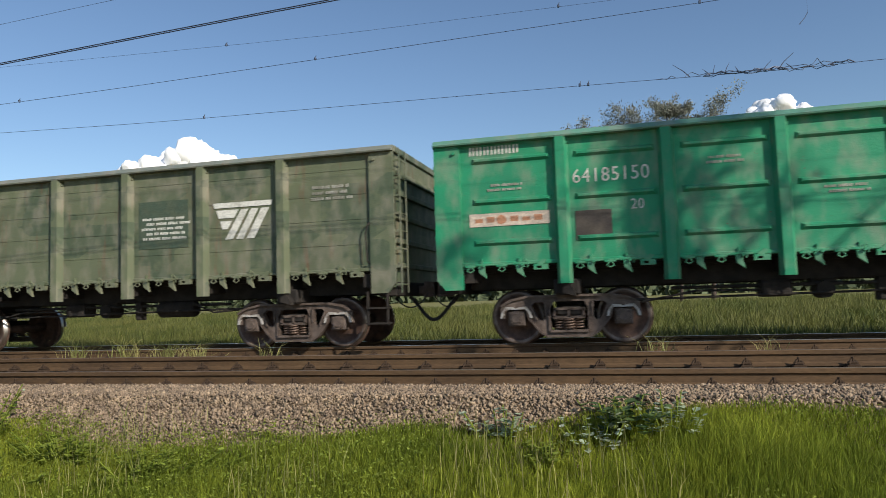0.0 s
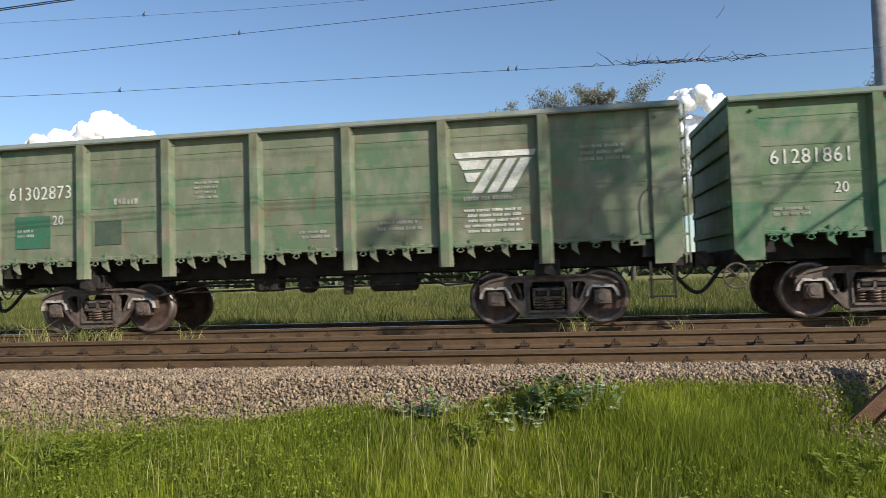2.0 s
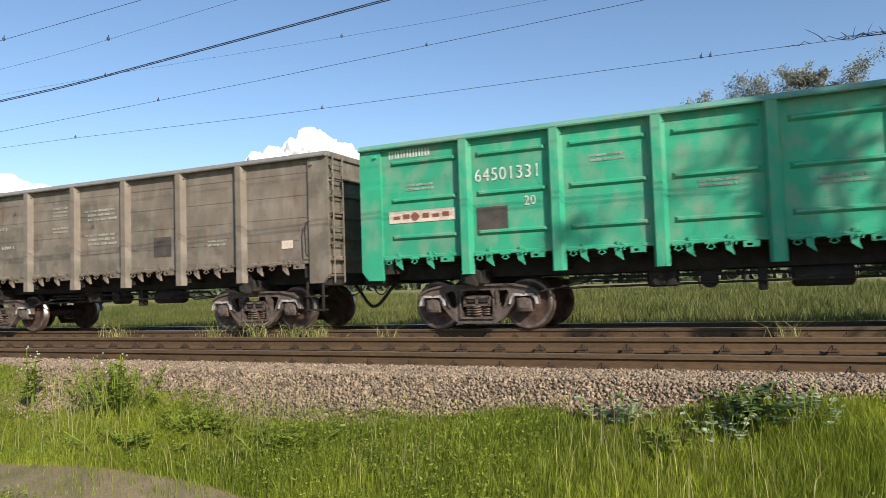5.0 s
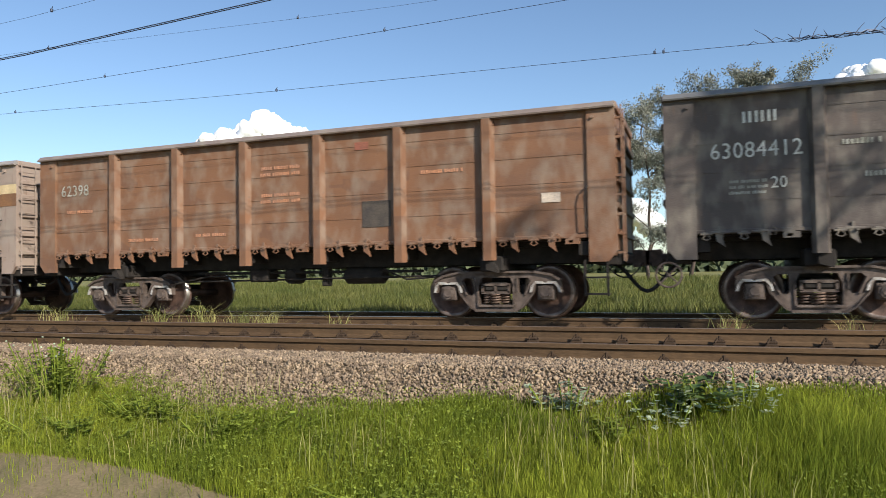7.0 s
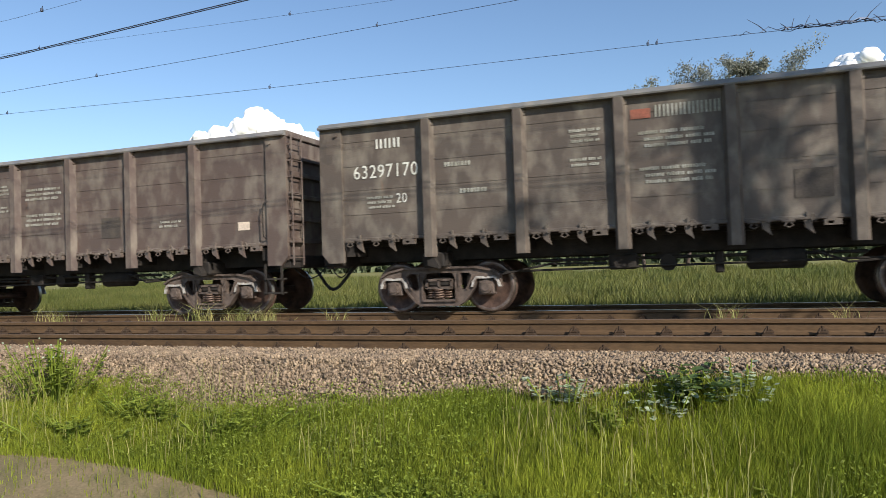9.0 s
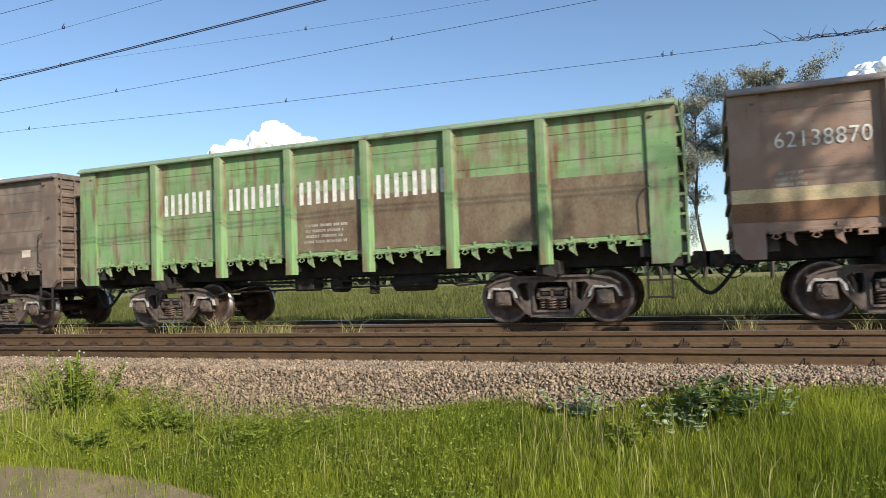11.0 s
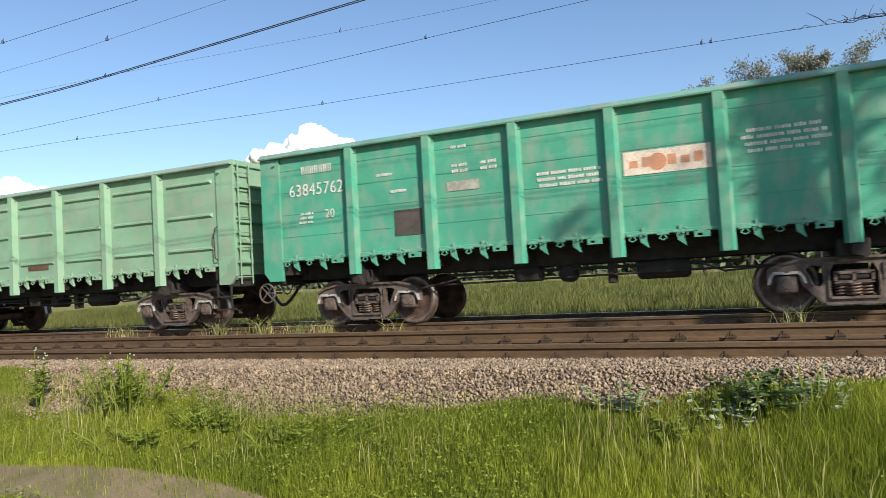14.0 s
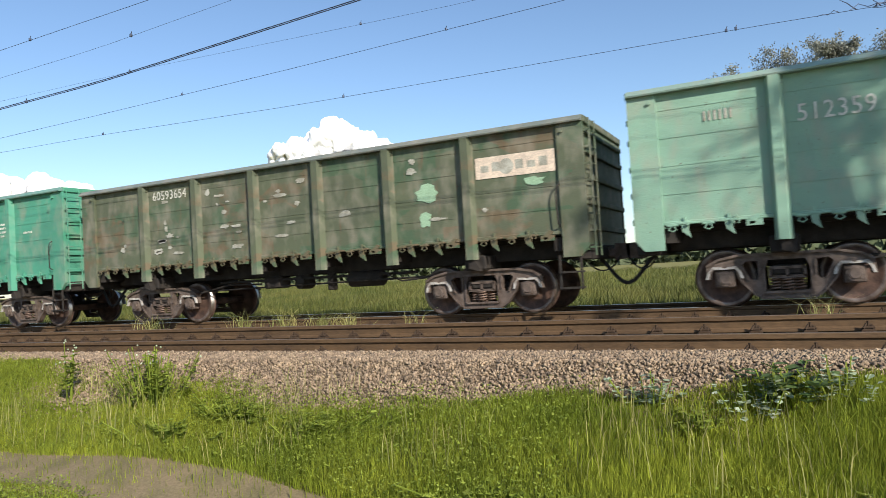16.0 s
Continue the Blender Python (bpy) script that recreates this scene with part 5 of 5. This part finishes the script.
# ---- wires and masts ----
def on_wire(pts, x):
    xs, zs = [p[0] for p in pts], [p[1] for p in pts]
    if x < xs[0]:
        return zs[0] + (zs[1] - zs[0]) / (xs[1] - xs[0]) * (x - xs[0]) * 0.6
    if x > xs[-1]:
        return zs[-1]
    return float(np.interp(x, xs, zs))


WIRES = {
    "far_contact_wire": (0.0, [(-17.5, 5.39), (-10.7, 5.13), (-8.9, 5.08), (-0.6, 4.89), (3.17, 4.78), (7.0, 4.79)], 0.0065, (-17.2, -8.93, -0.66, -0.5, 7.3)),
    "far_stay_wire": (0.0, [(-17.45, 5.97), (-10.67, 6.02), (-3.06, 6.14), (3.49, 6.25)], 0.0075, (-14.05, -6.2, 1.6)),
    "far_messenger_wire": (0.0, [(-15.4, 6.96), (-8.3, 6.67), (-5.74, 6.58), (2.0, 6.47)], 0.0042, (-16.0, -8.35, -1.0)),
    "near_contact_wire": (-4.6, [(-15.13, 4.79), (-11.42, 4.81), (-6.18, 5.01), (-5.18, 5.05), (-2.0, 5.16)], 0.009, (-13.5,)),
    "near_stay_wire": (-4.6, [(-15.09, 5.44), (-11.4, 5.47), (-7.57, 5.64), (-3.0, 5.82)], 0.004, (-10.4,)),
    "near_messenger_wire": (-4.6, [(-15.06, 6.01), (-9.38, 6.08), (-4.0, 6.16)], 0.0065, (-13.3,)),
}
for name, (y, pts, r, marks) in WIRES.items():
    w = tagged(new("overhead_wire"), "thin dark overhead railway wire with clips", "overhead wire", "overhead wires")
    xs = [-90, -60, -40, -30, -24] + [x * 1.0 for x in range(-20, 12)] + [16, 24, 40, 60]
    for dy, dz in (((0, 0), (0.05, 0.05)) if name == "near_contact_wire" else ((0, 0),)):
        bm = bmesh.new()
        tube(bm, [(x, y + dy, on_wire(pts, x) + dz) for x in xs], r if dz or name == "near_contact_wire" else 0.75 * r, 5)
        part("strand", bm, WIRE, w)
    for x in marks:
        bm = bmesh.new()
        z = on_wire(pts, x)
        box(bm, x - 0.022, x + 0.022, y - 0.02, y + 0.02, z - 0.012, z + 0.045, 0.006)
        rod(bm, (x, y, z + 0.04), (x + 0.02, y, z + 0.085), 0.008, 5)
        part("clip", bm, WIRE, w)

D = WIRES["far_contact_wire"][1]
r = random.Random(11)
tangle = tagged(new("wire_tangle"), "tangle of broken wire strands wrapped round an overhead wire", "wire tangle")
for k in range(14):
    x0 = r.uniform(0.65, 3.3)
    n = r.randint(4, 8)
    step = r.uniform(0.08, 0.16)
    bm = bmesh.new()
    tube(bm, [(x0 + i * step, r.gauss(0, 0.03), on_wire(D, x0 + i * step) + r.gauss(0.03, 0.03) * (1 if 0 < i < n else 0)) for i in range(n + 1)], 0.007, 4)
    part("strand", bm, WIRE, tangle)
for x, dx, h in ((1.35, -0.3, 0.28), (1.75, 0.05, 0.2), (1.95, 0.1, 0.22), (2.2, -0.06, 0.15), (2.6, 0.16, 0.2), (2.85, 0.28, 0.30), (3.1, -0.1, 0.12), (1.7, -0.12, 0.14)):
    z = on_wire(D, x)
    bm = bmesh.new()
    tube(bm, [(x, 0, z), (x + dx * 0.4, 0.02, z + h * 0.5), (x + dx, 0.03, z + h)], [0.012, 0.009, 0.004], 4)
    part("strand", bm, WIRE, tangle)
for x in (1.8, 2.7, 3.9):
    z = on_wire(D, x)
    bm = bmesh.new()
    tube(bm, [(x - 0.2, 0, z), (x - 0.12, 0.01, z + 0.05), (x, 0.01, z + 0.03), (x + 0.1, 0.0, z + 0.06), (x + 0.2, 0, z)], 0.012, 5)
    part("strand", bm, WIRE, tangle)
dropper = tagged(new("broken_dropper"), "broken dropper hanging from an overhead wire", "wire end")
bm = bmesh.new()
C = WIRES["far_stay_wire"][1]
tube(bm, [(3.42, 0, on_wire(C, 3.42)), (3.40, 0, 6.0), (3.40, 0, 5.78)], 0.002, 4)
part("thin_strand", bm, WIRE, dropper)
bm = bmesh.new()
tube(bm, [(3.40, 0, 5.78), (3.34, 0, 5.68), (3.25, 0, 5.58)], 0.009, 4)
part("bent_end", bm, WIRE, dropper)


def mast(x, y, h, r0, r1):
    m = tagged(new("catenary_mast"), "tapered grey concrete catenary mast beside the track", "mast", "catenary masts")
    bm = bmesh.new()
    z0 = float(ground_z(y))
    bmesh.ops.create_cone(bm, cap_ends=True, segments=20, radius1=r0, radius2=r1, depth=h, matrix=Matrix.Translation((x, y, z0 + h / 2 - 0.05)))
    part("shaft", bm, MAST, m, "", None, True)
    bm = bmesh.new()
    for z in (4.55, 5.35):
        rod(bm, (x + 0.17, y - 0.05, z), (x + 0.24, y - 0.12, z), 0.05, 8)
    part("bracket", bm, WIRE, m)
    bm = bmesh.new()
    rod(bm, (x, y, 7.2), (x, 0, 6.9), 0.04, 8)
    rod(bm, (x, y, 8.3), (x, 0.2, 6.95), 0.02, 6)
    part("cantilever", bm, WIRE, m)


mast(7.6, 3.4, 9.6, 0.21, 0.15)
for x in (-40.0, 9.62):
    m = tagged(new("catenary_mast"), "tapered grey concrete catenary mast beside the near track", "mast", "catenary masts")
    bm = bmesh.new()
    bmesh.ops.create_cone(bm, cap_ends=True, segments=20, radius1=0.25, radius2=0.20, depth=11.6, matrix=Matrix.Translation((x, -8.2, 5.1)))
    part("shaft", bm, MAST, m, "", None, True)
    for name in (WIRES if x < 0 else ("near_contact_wire",)):
        y, z = WIRES[name][0], on_wire(WIRES[name][1], x)
        bm = bmesh.new()
        rod(bm, (x, -8.2, z + 0.25), (x, y, z), 0.03, 6)
        part("cantilever", bm, WIRE, m)


# a lattice mast further down the line
lattice = tagged(new("lattice_mast"), "grey steel lattice mast beside the far track", "mast")
lx, ly = -35.8, 6.0
for dx in (-0.28, 0.28):
    for dy in (-0.28, 0.28):
        bm = bmesh.new()
        rod(bm, (lx + dx, ly + dy, -0.75), (lx + dx * 0.5, ly + dy * 0.5, 9.3), 0.045, 6)
        part("leg", bm, MAST, lattice)
for k in range(16):
    f0, f1 = k / 16, (k + 1) / 16
    a, b = 0.28 * (1 - 0.5 * f0), 0.28 * (1 - 0.5 * f1)
    bm = bmesh.new()
    s = 1 if k % 2 else -1
    for dy in (-1, 1):
        rod(bm, (lx - s * a, ly + dy * a, -0.7 + 10 * f0), (lx + s * b, ly + dy * b, -0.7 + 10 * f1), 0.025, 5)
    part("brace", bm, MAST, lattice)
for z, h in ((8.6, 1.2), (7.4, 0.9)):
    bm = bmesh.new()
    rod(bm, (lx - 0.9, ly, z), (lx + 0.9, ly, z), 0.05, 6)
    part("cross_arm", bm, MAST, lattice)

# bits of pale litter between the tracks
for k, x in enumerate((-1.62, -1.45, -1.38, -1.30, -1.21)):
    bm = stone_mesh(k + 20)
    for v in bm.verts:
        v.co *= 0.028
    o = tagged(new("pale_stone", finish("pale_stone", bm, WHITE)), "small whitish stone lying between the tracks", "stone", "pale stones between the tracks")
    o.location = (x, -3.6, float(ground_z(-3.6)) + 0.015)


# ---- trees ----
def tree(x, y, h, crown, label, seed, leaves, leaf_size, trunk_r=0.2, bare=0.35, material=None, droop=0.0, scatter=0.06, clumps=0):
    """A tapered trunk with limbs and twigs, and a crown of many small leaves with gaps."""
    r = random.Random(seed)
    z0 = float(ground_z(y))
    t = tagged(new("tree"), label, "tree", "trees behind the tracks" if y > 0 else "")
    t.location = (x, y, z0)
    bm = bmesh.new()
    spine = [Vector((0, 0, -0.1))]
    for k in range(1, 9):
        spine.append(Vector((r.gauss(0, 0.012 * h), r.gauss(0, 0.012 * h), h * 0.92 * k / 8)))
    tube(bm, spine, [trunk_r * (1 - 0.1 * k) for k in range(9)], 9)
    part("trunk", bm, BARK, t, "", None, True)
    tips = []
    limb_mesh = bmesh.new()
    for k in range(16):
        f = r.uniform(bare, 0.98)
        p = spine[0].lerp(spine[-1], f)
        a = k * 2.4 + r.uniform(-0.4, 0.4)
        reach = crown * (1.05 - 0.55 * f) * r.uniform(0.6, 1.15)
        q = p + Vector((math.cos(a) * reach, math.sin(a) * reach, reach * r.uniform(0.3, 0.9)))
        mid = p.lerp(q, 0.5) + Vector((0, 0, 0.12 * reach))
        tube(limb_mesh, [p, mid, q], [trunk_r * 0.35, trunk_r * 0.2, trunk_r * 0.06], 5)
        for j in range(12):
            s = mid.lerp(q, r.random())
            e = s + Vector((r.gauss(0, 1), r.gauss(0, 1), r.gauss(0.3, 0.7) - droop)) * crown * 0.22
            tube(limb_mesh, [s, s.lerp(e, 0.5) + Vector((0, 0, 0.03 * crown)), e], [trunk_r * 0.07, trunk_r * 0.04, 0.008], 4)
            tips += [s.lerp(e, r.uniform(0.3, 1.1)) for _ in range(3)]
        tips.append(q)
    part("limb", limb_mesh, BARK, t)
    if clumps:
        tips = r.sample(tips, clumps)
    n = leaves
    c = np.array([tips[r.randrange(len(tips))][:] for _ in range(n)])
    g = np.random.default_rng(seed)
    c += g.normal(0, crown * scatter, (n, 3))
    u = g.normal(0, 1, (n, 3))
    u /= np.linalg.norm(u, axis=1)[:, None]
    v = np.cross(u, g.normal(0, 1, (n, 3)))
    v /= np.linalg.norm(v, axis=1)[:, None]
    s = leaf_size * g.uniform(0.6, 1.3, (n, 1))
    q = np.stack([c - u * s, c - v * s * 0.45, c + u * s, c + v * s * 0.45], 1).reshape(-1, 3)
    me = from_arrays("crown", q, np.arange(4 * n).reshape(-1, 4), material or LEAF)
    part("crown", me, None, t)


tree(5.3, 33.0, 12.0, 3.7, "tall thin-crowned tree behind the tracks", 21, 33000, 0.075, 0.16, 0.35)
tree(3.3, 32.0, 14.0, 2.0, "slim tree behind the tracks", 22, 16500, 0.075, 0.12, 0.4)
tree(-0.6, 34.0, 13.6, 3.2, "slim tree behind the tracks", 23, 22500, 0.075, 0.14, 0.3)
tree(-2.9, 31.0, 11.8, 2.9, "slim hanging-branched tree behind the tracks", 24, 25500, 0.075, 0.12, 0.1, None, 0.8)
tree(21.9, 30.0, 12.8, 3.6, "broad leafy tree behind the tracks", 25, 19500, 0.075, 0.2, 0.3)
tree(17.5, 34.0, 11.6, 2.4, "leafy tree behind the tracks", 26, 12000, 0.075, 0.16, 0.3)
# the tree that stands beside the path and throws its shade over the train
tree(12.5, -10.1, 15.5, 3.0, "leafy roadside tree beside the path", 28, 900, 0.13, 0.2, 0.55, None, 0.0, 0.06, 18)


def build_hedge():
    n = 50000
    x = rng.uniform(-260, 200, n)
    y = rng.uniform(150, 175, n)
    top = 1.5 + 3.5 * value_noise(x, 0 * x, 0.05, 8) + 1.5 * value_noise(x, 0 * x, 0.3, 2)
    z = -0.7 + top * rng.random(n) ** 1.1
    c = np.stack([x, y, z], 1)
    u = rng.normal(0, 1, (n, 3))
    u /= np.linalg.norm(u, axis=1)[:, None]
    v = np.cross(u, rng.normal(0, 1, (n, 3)))
    v /= np.linalg.norm(v, axis=1)[:, None]
    s = rng.uniform(0.9, 1.8, (n, 1))
    q = np.stack([c - u * s, c - v * s * 0.6, c + u * s, c + v * s * 0.6], 1).reshape(-1, 3)
    tagged(new("far_wood", from_arrays("far_wood", q, np.arange(4 * n).reshape(-1, 4), WOODS)), "distant line of green woodland beyond the field", "woodland", kind="stuff")


build_hedge()


def build_scrub():
    n = 30000
    x = rng.uniform(-25, 40, n)
    y = rng.uniform(26, 30, n)
    z = -0.7 + (0.5 + 0.5 * value_noise(x, 0 * x, 0.4, 13)) * rng.random(n) ** 0.8
    c = np.stack([x, y, z], 1)
    u = rng.normal(0, 1, (n, 3))
    u /= np.linalg.norm(u, axis=1)[:, None]
    v = np.cross(u, rng.normal(0, 1, (n, 3)))
    v /= np.linalg.norm(v, axis=1)[:, None]
    s = rng.uniform(0.06, 0.14, (n, 1))
    q = np.stack([c - u * s, c - v * s * 0.6, c + u * s, c + v * s * 0.6], 1).reshape(-1, 3)
    tagged(new("field_scrub", from_arrays("field_scrub", q, np.arange(4 * n).reshape(-1, 4), FIELD)), "low yellowish scrub at the far side of the meadow", "scrub", kind="stuff")


build_scrub()


# ---- clouds ----
def cloud(puffs, seed):
    """A heap of white puffs far away; each puff: azimuth, elevation and radius in degrees."""
    r = random.Random(seed)
    bm = bmesh.new()
    dist = 2600.0
    for az, el, rad in puffs:
        for k in range(14):
            a, e = az + r.gauss(0, rad * 0.4), el - 0.72 + r.gauss(0, rad * 0.2)
            size = rad * r.uniform(0.35, 0.66)
            d = dist + r.uniform(-60, 60)
            c = Vector((math.sin(radians(a)) * d, EYE[1] + math.cos(radians(a)) * d, EYE[2] + math.tan(radians(e)) * d))
            res = bmesh.ops.create_icosphere(bm, subdivisions=3, radius=radians(size) * d, matrix=Matrix.Translation(c))
            for v in res["verts"]:
                v.co += (v.co - c) * (0.4 * noise.noise(v.co * 0.02) + 0.25 * noise.noise(v.co * 0.06) + 0.14 * noise.noise(v.co * 0.15))
    ob = new("cloud", finish("cloud", bm, CLOUD, True))
    tagged(ob, "white heaped fair-weather cloud low in the sky", "cloud", kind="structure")


cloud([(-39.3, 10.9, 1.0), (-37.8, 11.2, 1.3), (-36.0, 11.6, 1.6), (-34.4, 12.2, 1.7), (-32.6, 11.6, 1.5), (-31.0, 11.2, 1.0), (-35, 9.5, 2.2), (-38, 9.5, 1.6), (-32, 9.5, 1.8)], 1)
cloud([(9.0, 13.2, 1.0), (10.8, 13.8, 1.1), (12.0, 14.0, 1.1), (13.4, 13.2, 1.0), (10.5, 11.0, 2.2), (12.5, 10.5, 2.2), (9.5, 8.5, 2.2), (12, 7.5, 2.2)], 2)
cloud([(-61, 8.0, 1.2), (-58.8, 8.2, 1.4), (-56.4, 8.6, 1.3), (-54.4, 8.2, 1.0), (-60, 6.5, 2.0), (-56, 6.5, 2.0), (-64, 7.5, 1.6)], 3)
cloud([(-5.0, 5.4, 1.4), (-6.5, 4.6, 1.3), (-3.6, 4.4, 1.2)], 4)


def motions():
    """The train rolls to the left on its track, and its wheels turn with it."""
    for k, w in TRAIN.items():
        rows = [(t, s + 13.92 * k) for t, yaw, pitch, roll, s in ROWS]
        walk(w, [(t, pose(x, 0, 0.01)) for t, x in rows])
        ts, xs = [r[0] for r in rows], [r[1] for r in rows]
        shown = [f / FPS for f in range(0, 481) if -26 < np.interp(f / FPS, ts, xs) < 16]
        turn = [(0.0, 0.0)] if shown[0] > 0 else []
        turn += [(t, (shown and (np.interp(t, ts, xs) - np.interp(shown[0], ts, xs)) / 0.4785)) for t in shown]
        if shown[-1] < 16.0:
            turn.append((16.0, turn[-1][1]))
        for c in w.children_recursive:
            if c.name.split(".")[0] == "wheelset":
                x, y, z = c.matrix_basis.translation
                walk(c, [(t, pose(x, y, z, 0, math.degrees(a), 0)) for t, a in turn])


motions()
